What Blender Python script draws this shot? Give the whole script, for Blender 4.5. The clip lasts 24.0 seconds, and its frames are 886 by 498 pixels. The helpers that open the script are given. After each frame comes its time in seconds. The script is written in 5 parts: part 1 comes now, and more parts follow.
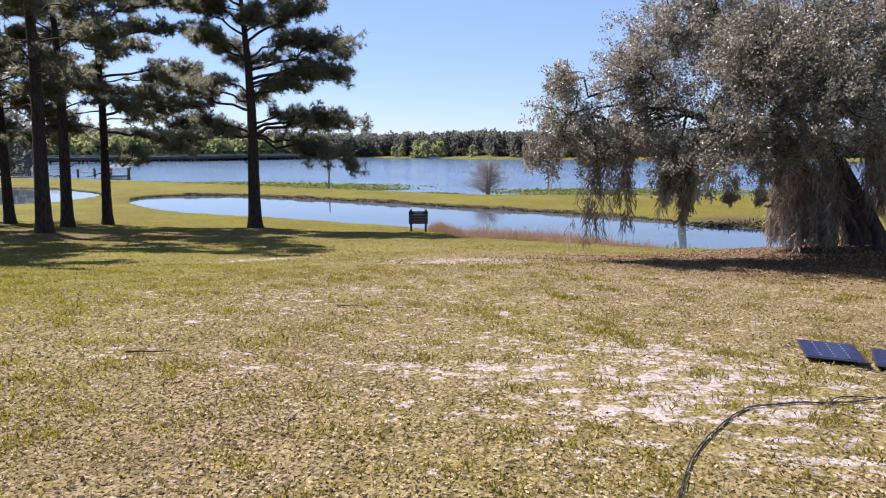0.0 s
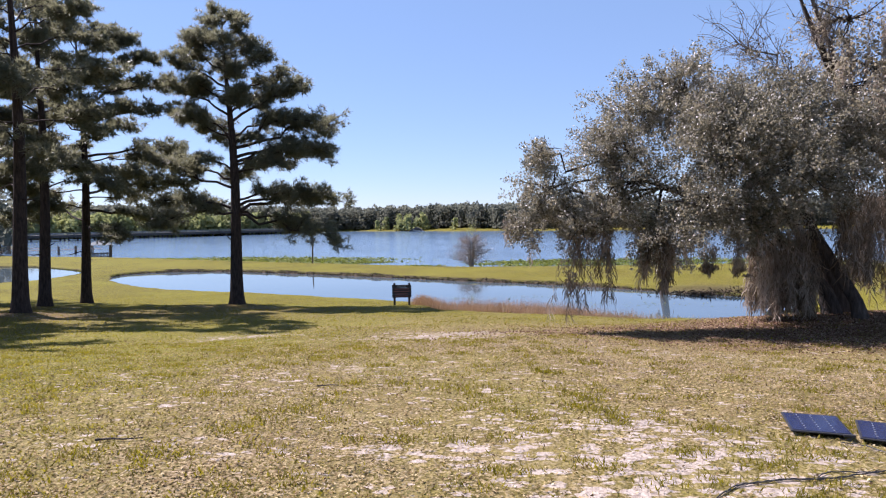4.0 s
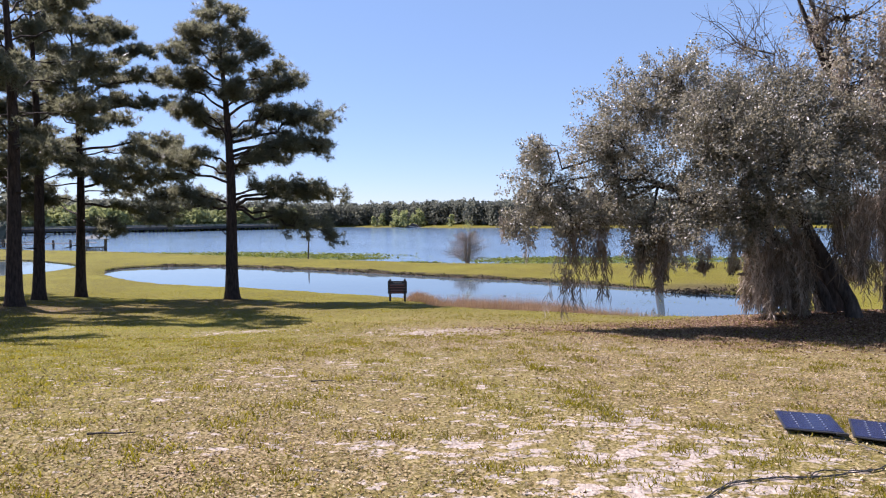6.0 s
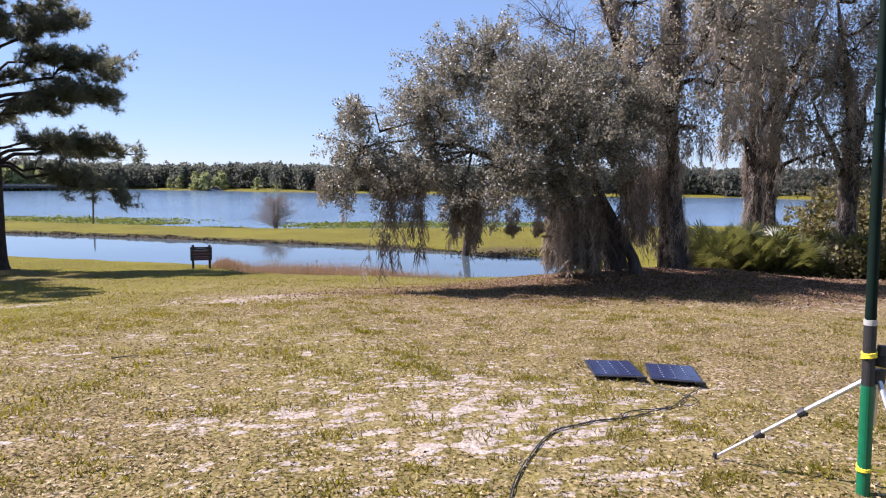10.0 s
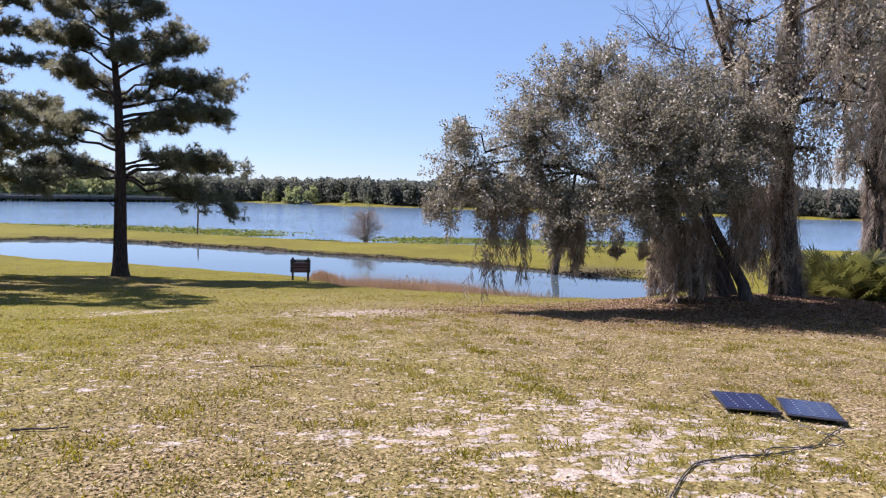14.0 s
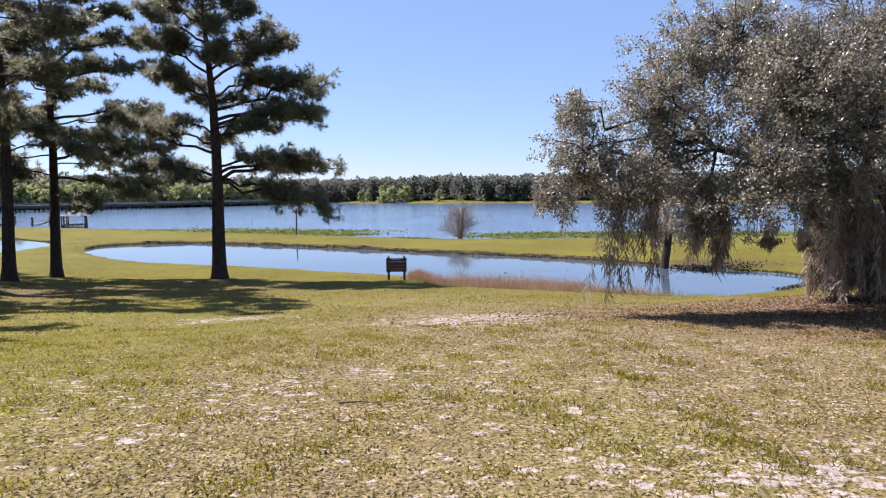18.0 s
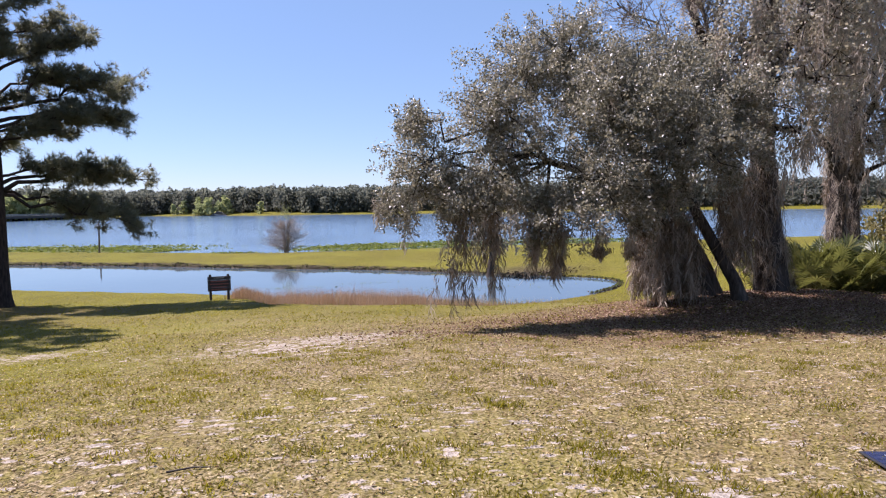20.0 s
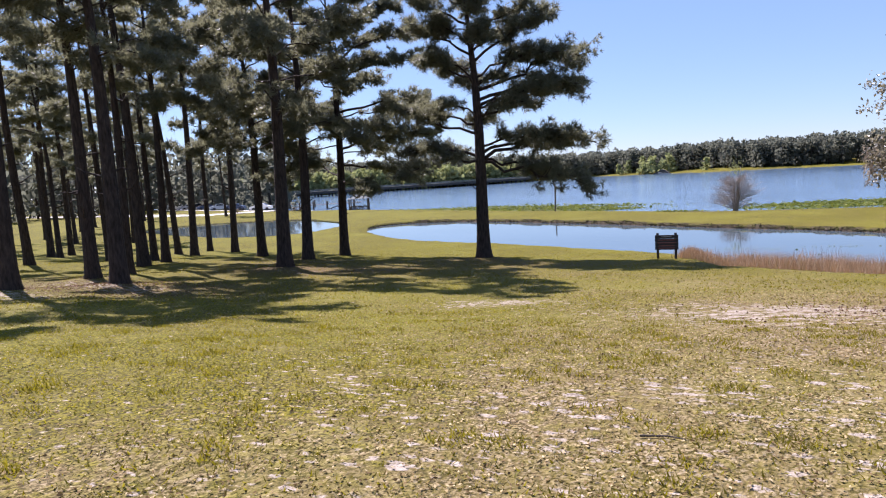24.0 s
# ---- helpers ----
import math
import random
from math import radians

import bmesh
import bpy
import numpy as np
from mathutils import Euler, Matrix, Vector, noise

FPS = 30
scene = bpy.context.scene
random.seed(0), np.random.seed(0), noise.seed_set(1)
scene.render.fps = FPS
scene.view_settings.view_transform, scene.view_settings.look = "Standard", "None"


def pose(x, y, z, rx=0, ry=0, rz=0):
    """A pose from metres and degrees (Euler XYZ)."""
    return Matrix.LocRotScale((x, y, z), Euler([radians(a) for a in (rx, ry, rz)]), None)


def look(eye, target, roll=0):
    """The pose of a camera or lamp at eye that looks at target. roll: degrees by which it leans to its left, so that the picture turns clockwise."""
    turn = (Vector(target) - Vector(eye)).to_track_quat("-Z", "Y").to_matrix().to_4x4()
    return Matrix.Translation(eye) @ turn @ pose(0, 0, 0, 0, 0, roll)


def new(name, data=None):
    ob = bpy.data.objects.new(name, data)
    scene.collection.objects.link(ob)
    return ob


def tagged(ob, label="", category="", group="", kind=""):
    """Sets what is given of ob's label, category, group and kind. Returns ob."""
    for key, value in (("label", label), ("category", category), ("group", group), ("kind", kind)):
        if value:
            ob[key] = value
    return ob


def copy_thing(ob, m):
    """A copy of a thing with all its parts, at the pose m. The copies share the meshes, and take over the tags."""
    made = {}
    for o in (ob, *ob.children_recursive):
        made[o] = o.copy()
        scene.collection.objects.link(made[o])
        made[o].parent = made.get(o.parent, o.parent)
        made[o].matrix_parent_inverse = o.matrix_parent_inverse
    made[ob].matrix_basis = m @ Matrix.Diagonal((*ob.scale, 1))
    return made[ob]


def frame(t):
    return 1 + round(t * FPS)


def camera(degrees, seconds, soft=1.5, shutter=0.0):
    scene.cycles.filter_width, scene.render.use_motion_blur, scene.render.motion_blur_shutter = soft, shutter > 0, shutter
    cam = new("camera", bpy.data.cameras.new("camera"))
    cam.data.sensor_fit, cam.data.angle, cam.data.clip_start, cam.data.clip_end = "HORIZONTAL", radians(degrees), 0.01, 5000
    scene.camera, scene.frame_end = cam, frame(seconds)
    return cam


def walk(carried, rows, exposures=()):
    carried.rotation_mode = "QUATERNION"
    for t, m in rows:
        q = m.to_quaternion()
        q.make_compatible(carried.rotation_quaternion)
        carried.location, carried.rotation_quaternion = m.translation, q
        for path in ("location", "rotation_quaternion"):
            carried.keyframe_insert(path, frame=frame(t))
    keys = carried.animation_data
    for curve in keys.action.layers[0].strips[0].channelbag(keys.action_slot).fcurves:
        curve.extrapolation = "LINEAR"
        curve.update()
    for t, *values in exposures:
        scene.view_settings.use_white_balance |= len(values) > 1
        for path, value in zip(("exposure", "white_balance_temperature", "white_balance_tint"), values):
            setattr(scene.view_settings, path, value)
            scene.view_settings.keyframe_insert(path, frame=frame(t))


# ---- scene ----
cam = camera(67.7, 24.0, 1.15)
PATH = [
    (0, (0.573, 0.461, 1.602), (0.35, 2.425, 1.303), 0.0),
    (0.5, (0.571, 0.457, 1.606), (0.369, 2.427, 1.33), 0.3),
    (1, (0.571, 0.463, 1.598), (0.344, 2.431, 1.322), 0.6),
    (1.5, (0.55, 0.472, 1.601), (0.405, 2.454, 1.371), 3.0),
    (2, (0.594, 0.463, 1.633), (0.406, 2.447, 1.46), 1.0),
    (2.5, (0.605, 0.457, 1.647), (0.391, 2.44, 1.503), -1.0),
    (3, (0.612, 0.431, 1.66), (0.399, 2.416, 1.536), -1.7),
    (3.5, (0.615, 0.446, 1.652), (0.436, 2.435, 1.557), -1.0),
    (5.5, (0.599, 0.486, 1.64), (0.41, 2.476, 1.566), -0.1),
    (6, (0.619, 0.481, 1.639), (0.454, 2.472, 1.546), -0.3),
    (6.5, (0.597, 0.509, 1.621), (0.492, 2.506, 1.574), 2.1),
    (7, (0.546, 0.608, 1.624), (0.893, 2.577, 1.589), 1.2),
    (7.5, (0.465, 0.671, 1.59), (1.061, 2.578, 1.508), 1.6),
    (8, (0.488, 0.667, 1.601), (0.907, 2.62, 1.513), 1.1),
    (8.5, (0.513, 0.65, 1.61), (0.782, 2.627, 1.469), 1.2),
    (9, (0.462, 0.651, 1.597), (0.637, 2.637, 1.433), 0.8),
    (9.5, (0.433, 0.66, 1.598), (0.624, 2.643, 1.416), 0.7),
    (10, (0.46, 0.668, 1.591), (0.865, 2.617, 1.395), 0.7),
    (10.5, (0.471, 0.674, 1.593), (1.025, 2.585, 1.395), -0.2),
    (12.5, (0.481, 0.688, 1.589), (1.224, 2.533, 1.381), 1.8),
    (12.8, (0.496, 0.704, 1.584), (1.204, 2.563, 1.378), 4.0),
    (13, (0.4, 0.665, 1.599), (1.069, 2.541, 1.423), 3.7),
    (13.5, (0.121, 0.605, 1.635), (0.492, 2.567, 1.517), -0.5),
    (14, (0.061, 0.615, 1.654), (0.218, 2.603, 1.502), 1.5),
    (14.5, (0.059, 0.733, 1.599), (0.047, 2.723, 1.394), 0.4),
    (15, (0.034, 0.924, 1.557), (-0.105, 2.905, 1.322), 3.0),
    (15.5, (0.061, 1.171, 1.542), (-0.144, 3.144, 1.284), 1.1),
    (16, (0.018, 1.346, 1.555), (-0.282, 3.309, 1.318), -0.2),
    (16.5, (-0.029, 1.584, 1.549), (-0.271, 3.555, 1.316), 3.6),
    (17, (-0.047, 1.784, 1.56), (-0.343, 3.753, 1.367), 0.9),
    (17.5, (-0.148, 1.979, 1.557), (-0.414, 3.95, 1.35), -1.9),
    (18, (-0.18, 2.22, 1.539), (-0.304, 4.209, 1.372), -0.5),
    (18.5, (-0.233, 2.435, 1.541), (-0.205, 4.424, 1.335), 1.1),
    (20.5, (-0.414, 2.991, 1.584), (0.019, 4.941, 1.465), -1.4),
    (21, (-0.428, 3.165, 1.552), (-0.013, 5.119, 1.447), -1.3),
    (21.5, (-0.414, 3.272, 1.532), (0.081, 5.209, 1.455), 0.0),
    (22, (-0.468, 3.313, 1.541), (-0.038, 5.264, 1.467), -0.2),
    (22.5, (-0.53, 3.274, 1.556), (-0.469, 5.27, 1.443), -1.0),
    (23, (-0.579, 3.228, 1.571), (-0.905, 5.199, 1.473), -1.5),
    (23.5, (-0.615, 3.169, 1.584), (-1.184, 5.082, 1.466), -1.9),
    (24, (-0.617, 3.109, 1.571), (-1.482, 4.899, 1.354), -3.3),
]
walk(cam, [(t, look(eye, target, roll)) for t, eye, target, roll in PATH], [(0, 1.32, 5920, 28), (24, 1.32, 5920, 28)])

# ---- world, sun, exposure ----
SUN_AZ = math.atan2(-0.91, 0.42)
SUN_EL = radians(51)
world = bpy.data.worlds.new("sky")
scene.world = world
world.use_nodes = True
wn = world.node_tree
sky = wn.nodes.new("ShaderNodeTexSky")
sky.sky_type = 'NISHITA'
sky.sun_disc = False
sky.sun_elevation = SUN_EL
sky.sun_rotation = SUN_AZ
sky.air_density, sky.dust_density, sky.ozone_density = 0.9, 0.0, 2.4
# an even spring haze over the clear sky
haze = wn.nodes.new("ShaderNodeMix")
haze.data_type = 'RGBA'
haze.inputs[0].default_value = 0.45
haze.inputs[7].default_value = (2.7, 4.3, 6.0, 1)
wn.links.new(sky.outputs[0], haze.inputs[6])
wn.links.new(haze.outputs[2], wn.nodes["Background"].inputs[0])
wn.nodes["Background"].inputs[1].default_value = 0.058
sun_dir = Vector((math.sin(SUN_AZ) * math.cos(SUN_EL), math.cos(SUN_AZ) * math.cos(SUN_EL), math.sin(SUN_EL)))
sun = new("sun", bpy.data.lights.new("sun", 'SUN'))
sun.data.energy, sun.data.angle, sun.data.color = 5.0, radians(0.53), (1.0, 0.955, 0.89)
sun.matrix_world = look(sun_dir * 60, (0, 0, 0))

# ---- materials ----
class Nodes:
    """A short way to write node trees."""
    def __init__(self, name):
        self.m = bpy.data.materials.new(name)
        self.m.use_nodes = True
        self.t = self.m.node_tree
        self.b = self.t.nodes["Principled BSDF"]
        self.out = self.t.nodes["Material Output"]
        self.co = self.t.nodes.new("ShaderNodeTexCoord").outputs["Object"]

    def link(self, a, b):
        self.t.links.new(a, b)

    def put(self, socket, v):
        if isinstance(v, bpy.types.NodeSocket):
            self.link(v, socket)
        else:
            socket.default_value = v

    def noise(self, scale, detail=3, rough=0.55, co=None, dist=0.0):
        n = self.t.nodes.new("ShaderNodeTexNoise")
        n.inputs["Scale"].default_value, n.inputs["Detail"].default_value = scale, detail
        n.inputs["Roughness"].default_value, n.inputs["Distortion"].default_value = rough, dist
        self.link(co or self.co, n.inputs["Vector"])
        return n.outputs["Fac"]

    def stretch(self, sx, sy, sz):
        n = self.t.nodes.new("ShaderNodeMapping")
        n.inputs["Scale"].default_value = (sx, sy, sz)
        self.link(self.co, n.inputs["Vector"])
        return n.outputs[0]

    def ramp(self, fac, stops):
        n = self.t.nodes.new("ShaderNodeValToRGB")
        while len(n.color_ramp.elements) < len(stops):
            n.color_ramp.elements.new(0.5)
        for e, (p, c) in zip(n.color_ramp.elements, stops):
            e.position = p
            e.color = (c, c, c, 1) if isinstance(c, (int, float)) else (*c, 1)
        self.link(fac, n.inputs[0])
        return n.outputs[0]

    def mix(self, fac, a, b):
        n = self.t.nodes.new("ShaderNodeMix")
        n.data_type = 'RGBA'
        self.put(n.inputs[0], fac)
        for s, v in ((n.inputs[6], a), (n.inputs[7], b)):
            self.put(s, v if isinstance(v, bpy.types.NodeSocket) else (*v, 1))
        return n.outputs[2]

    def math(self, op, a, b=0.0, clamp=False):
        n = self.t.nodes.new("ShaderNodeMath")
        n.operation, n.use_clamp = op, clamp
        self.put(n.inputs[0], a)
        self.put(n.inputs[1], b)
        return n.outputs[0]

    def cells(self, co):
        n = self.t.nodes.new("ShaderNodeTexVoronoi")
        n.inputs["Scale"].default_value = 1.0
        self.link(co, n.inputs["Vector"])
        return n.outputs["Distance"], n.outputs["Color"]

    def warped(self, co, scale, amount):
        n = self.t.nodes.new("ShaderNodeTexNoise")
        n.inputs["Scale"].default_value, n.inputs["Detail"].default_value = scale, 4
        self.link(co, n.inputs["Vector"])
        m = self.t.nodes.new("ShaderNodeVectorMath")
        m.operation = 'MULTIPLY_ADD'
        self.link(n.outputs["Color"], m.inputs[0])
        m.inputs[1].default_value = (amount, amount, 0)
        self.link(co, m.inputs[2])
        return m.outputs[0]

    def attr(self, name):
        n = self.t.nodes.new("ShaderNodeAttribute")
        n.attribute_name = name
        return n.outputs["Fac"]

    def island(self):
        return self.t.nodes.new("ShaderNodeNewGeometry").outputs["Random Per Island"]

    def each(self):
        return self.t.nodes.new("ShaderNodeObjectInfo").outputs["Random"]

    def bump(self, height, strength, dist):
        n = self.t.nodes.new("ShaderNodeBump")
        n.inputs["Strength"].default_value, n.inputs["Distance"].default_value = strength, dist
        self.link(height, n.inputs["Height"])
        self.link(n.outputs[0], self.b.inputs["Normal"])
        return n.outputs[0]

    def base(self, color, rough=0.8, metal=0.0, spec=0.5):
        b = self.b
        self.put(b.inputs["Base Color"], color if isinstance(color, bpy.types.NodeSocket) else (*color, 1))
        self.put(b.inputs["Roughness"], rough)
        b.inputs["Metallic"].default_value = metal
        b.inputs["Specular IOR Level"].default_value = spec
        return self.m

    def thin(self, color, amount):
        """Lets light through a leaf."""
        tr = self.t.nodes.new("ShaderNodeBsdfTranslucent")
        self.put(tr.inputs[0], color if isinstance(color, bpy.types.NodeSocket) else (*color, 1))
        mx = self.t.nodes.new("ShaderNodeMixShader")
        mx.inputs[0].default_value = amount
        self.link(self.b.outputs[0], mx.inputs[1])
        self.link(tr.outputs[0], mx.inputs[2])
        self.link(mx.outputs[0], self.out.inputs[0])
        return self.m


def plain(name, color, rough=0.6, metal=0.0, scale=30.0, vary=0.25, spec=0.5, bump=0.0):
    n = Nodes(name)
    lo, hi = [c * (1 - vary) for c in color], [min(1, c * (1 + vary)) for c in color]
    f = n.math('ADD', n.math('MULTIPLY', n.noise(scale, 4), 0.6), n.math('MULTIPLY', n.noise(scale * 0.13, 2), 0.4))
    n.base(n.ramp(f, [(0.3, lo), (0.7, hi)]), n.ramp(n.noise(scale * 0.5), [(0.3, max(0, rough - 0.1)), (0.7, min(1, rough + 0.1))]), metal, spec)
    if bump:
        n.bump(n.noise(scale * 2, 4), 0.5, bump)
    return n.m


def leafy(name, stops, rough, through_color, amount, spec=0.5):
    n = Nodes(name)
    c = n.ramp(n.island(), stops)
    big = n.noise(0.7, 2)
    c = n.mix(n.math('MULTIPLY', n.ramp(big, [(0.35, 0.0), (0.65, 1.0)]), 0.35), c, stops[0][1])
    n.base(c, rough, 0, spec)
    return n.thin(through_color, amount)


def ground_material():
    n = Nodes("lawn_and_sand")
    fine, mid, big = n.noise(36, 2, 0.6), n.noise(7, 4, 0.6), n.noise(0.55, 3, 0.6)
    straw = n.ramp(fine, [(0.36, (0.0271, 0.018, 0.00602)), (0.47, (0.121, 0.0831, 0.0375)), (0.62, (0.296, 0.224, 0.135))])
    green = n.ramp(fine, [(0.36, (0.0136, 0.0121, 0.000602)), (0.47, (0.0686, 0.0609, 0.0018)), (0.62, (0.188, 0.158, 0.00721))])
    sand = n.ramp(n.noise(25, 4), [(0.38, (0.225, 0.179, 0.135)), (0.62, (0.341, 0.286, 0.229))])
    litter = n.ramp(n.noise(38, 4, 0.7), [(0.36, (0.0229, 0.0123, 0.00735)), (0.52, (0.11, 0.0597, 0.0359)), (0.68, (0.311, 0.204, 0.135))])
    lush = n.attr("lush")
    g = n.math('ADD', n.math('MULTIPLY', mid, 0.75), n.math('MULTIPLY', big, 0.45))
    g = n.math('ADD', g, n.math('MULTIPLY', n.math('SUBTRACT', lush, 0.5), 1.1))
    c = n.mix(n.ramp(g, [(0.50, 0.0), (0.74, 1.0)]), straw, green)
    # broad tint of the lawn
    patch = n.ramp(n.noise(1.1, 6, 0.75), [(0.46, 0.0), (0.58, 0.8)])
    c = n.mix(n.math('MULTIPLY', patch, n.math('SUBTRACT', 1.1, n.math('MULTIPLY', n.attr("lush"), 1.15), True)), c, n.ramp(n.noise(2.3, 5, 0.7), [(0.36, (0.0776, 0.0515, 0.0237)), (0.5, (0.155, 0.11, 0.049)), (0.64, (0.277, 0.214, 0.11))]))
    c = n.mix(n.ramp(n.noise(0.22, 3), [(0.42, 0.0), (0.66, 0.4)]), c, (0.16, 0.151, 0.0114))
    c = n.mix(n.math('MULTIPLY', n.attr("litter"), n.ramp(n.noise(3.5, 4), [(0.3, 0.55), (0.6, 1.0)])), c, litter)
    mottle = n.ramp(n.noise(3.2, 7, 0.8), [(0.40, 0.0), (0.62, 1.0)])
    c = n.mix(n.math('MULTIPLY', n.math('MULTIPLY', mottle, 0.62), n.math('SUBTRACT', 1.2, lush, True)), c, n.ramp(n.noise(14, 4, 0.7), [(0.35, (0.0368, 0.0294, 0.0049)), (0.55, (0.135, 0.11, 0.018)), (0.7, (0.311, 0.254, 0.0776))]))
    # sand shows where the turf is thin
    for sx, sy, warp, size, least in ((3.3, 7.0, 0.9, 1.35, 0.11), (7.0, 12.5, 1.0, 2.5, 0.03)):
        thin = n.math('SUBTRACT', n.attr("bare"), least, True)
        d, tint = n.cells(n.warped(n.stretch(sx, sy, 0), 1.6, warp))
        luck = n.ramp(tint, [(0.15, 0.1), (0.9, 1.1)])
        reach = n.math('MULTIPLY', n.math('MULTIPLY', thin, size), luck)
        s = n.math('ADD', n.math('SUBTRACT', reach, d), n.math('MULTIPLY', n.math('SUBTRACT', fine, 0.5), 0.5))
        c = n.mix(n.math('MULTIPLY', s, 6.0, True), c, sand)
    mud = n.ramp(n.noise(6, 4), [(0.3, (0.0245, 0.018, 0.0114)), (0.7, (0.0817, 0.0613, 0.0368))])
    c = n.mix(n.attr("mud"), c, mud)
    n.base(c, 0.95, 0, 0.15)
    n.bump(n.math('ADD', n.math('ADD', n.math('MULTIPLY', fine, 0.5), n.math('MULTIPLY', mid, 0.8)), n.math('MULTIPLY', n.noise(1.7, 4, 0.6), 2.2)), 0.9, 0.05)
    return n.m


def water_material(name, deep, scale_x, scale_y, strength, dist, rough):
    n = Nodes(name)
    n.base(n.ramp(n.noise(0.05, 2), [(0.3, deep), (0.7, [c * 1.5 for c in deep])]), rough, 0, 0.5)
    n.b.inputs["IOR"].default_value = 1.333
    co = n.stretch(scale_x, scale_y, 1)
    f = n.math('ADD', n.noise(1.0, 4, 0.6, co), n.math('MULTIPLY', n.noise(0.17, 3, 0.5, co), 1.6))
    n.bump(f, strength, dist)
    return n.m


def bark_material(name, lo, hi):
    n = Nodes(name)
    co = n.stretch(1, 1, 0.22)
    f = n.noise(16, 5, 0.65, co)
    c = n.ramp(f, [(0.32, lo), (0.68, hi)])
    c = n.mix(n.math('MULTIPLY', n.noise(2.2, 3), 0.4), c, [x * 0.6 for x in lo])
    n.base(c, 0.92, 0, 0.2)
    n.bump(f, 0.9, 0.05)
    return n.m


def panel_material():
    n = Nodes("solar_cells")
    c = n.ramp(n.noise(40, 3), [(0.3, (0.016, 0.021, 0.05)), (0.7, (0.03, 0.038, 0.085))])
    return n.base(c, 0.22, 0, 0.5)


M_GROUND = ground_material()
M_LAKE = water_material("lake_water", (0.07, 0.115, 0.17), 1.6, 4.0, 0.6, 0.05, 0.12)
M_POND = water_material("pond_water", (0.05, 0.068, 0.078), 1.2, 2.2, 0.12, 0.02, 0.01)
M_PINE_BARK = bark_material("pine_bark", (0.018, 0.013, 0.011), (0.085, 0.06, 0.048))
M_OAK_BARK = bark_material("oak_bark", (0.022, 0.017, 0.014), (0.105, 0.085, 0.07))
M_GREY_TWIG = bark_material("grey_twigs", (0.24, 0.20, 0.175), (0.46, 0.40, 0.35))
M_DRY_TWIG = bark_material("dry_oak_twigs", (0.09, 0.07, 0.052), (0.27, 0.225, 0.18))
M_NEEDLE = leafy("pine_needles", [(0.0, (0.0396, 0.0441, 0.0298)), (0.6, (0.0965, 0.102, 0.068)), (0.9, (0.167, 0.152, 0.103)), (1.0, (0.264, 0.204, 0.123))], 0.45, (0.264, 0.257, 0.144), 0.44)
# dark and pale stops imitate gaps and sunlit glints among the leaves
M_OAK_LEAF = leafy("oak_leaves", [(0.0, (0.0292, 0.032, 0.019)), (0.5, (0.0834, 0.08, 0.057)), (0.72, (0.259, 0.236, 0.185)), (1.0, (0.484, 0.44, 0.38))], 0.36, (0.35, 0.312, 0.198), 0.36, 0.55)
# shade from the oak crowns is put into these leaves' colour
M_SHADE_LEAF = leafy("shaded_understorey_leaves", [(0.0, (0.035, 0.035, 0.016)), (0.6, (0.11, 0.098, 0.042)), (1.0, (0.26, 0.21, 0.09))], 0.6, (0.30, 0.25, 0.08), 0.36, 0.25)
M_DRY_LEAF = leafy("thin_brown_oak_leaves", [(0.0, (0.08, 0.07, 0.046)), (0.5, (0.27, 0.23, 0.155)), (0.8, (0.48, 0.41, 0.30)), (1.0, (0.72, 0.63, 0.50))], 0.45, (0.46, 0.40, 0.26), 0.4)
M_MOSS = leafy("spanish_moss", [(0.0, (0.171, 0.142, 0.112)), (0.5, (0.342, 0.288, 0.228)), (1.0, (0.522, 0.447, 0.36))], 0.95, (0.45, 0.37, 0.28), 0.42, 0.1)
# darker, browner copy of the moss; shade under the crown is in its colour
M_SHADED_MOSS = leafy("shaded_brown_moss", [(0.0, (0.07, 0.052, 0.037)), (0.5, (0.20, 0.155, 0.115)), (1.0, (0.40, 0.33, 0.26))], 0.9, (0.28, 0.21, 0.13), 0.3, 0.1)
M_FAN = leafy("palmetto_leaves", [(0.0, (0.014, 0.02, 0.006)), (0.6, (0.048, 0.058, 0.015)), (1.0, (0.21, 0.19, 0.06))], 0.35, (0.24, 0.24, 0.05), 0.25)
# haze over the lake is put into this colour: pale, with little contrast
M_WOODS = leafy("hazy_far_woods", [(0.0, (0.109, 0.115, 0.0944)), (0.6, (0.126, 0.13, 0.106)), (1.0, (0.151, 0.146, 0.112))], 0.9, (0.151, 0.156, 0.112), 0.55, 0.1)
M_WILLOW = leafy("spring_willows", [(0.0, (0.176, 0.192, 0.0845)), (0.6, (0.279, 0.293, 0.132)), (1.0, (0.373, 0.364, 0.179))], 0.9, (0.352, 0.374, 0.141), 0.32, 0.1)
M_REED = leafy("dry_reeds", [(0.0, (0.244, 0.174, 0.113)), (0.5, (0.392, 0.296, 0.2)), (1.0, (0.522, 0.426, 0.296))], 0.8, (0.348, 0.191, 0.087), 0.3, 0.2)
M_SEDGE = leafy("green_sedge", [(0.0, (0.0435, 0.0696, 0.013)), (0.6, (0.104, 0.131, 0.0261)), (1.0, (0.209, 0.2, 0.0522))], 0.7, (0.217, 0.244, 0.0348), 0.3, 0.2)
M_BLADE = leafy("grass_blades", [(0.0, (0.074, 0.0696, 0.0113)), (0.35, (0.174, 0.157, 0.0226)), (0.65, (0.261, 0.196, 0.0827)), (1.0, (0.435, 0.339, 0.191))], 0.7, (0.392, 0.313, 0.087), 0.35, 0.25)
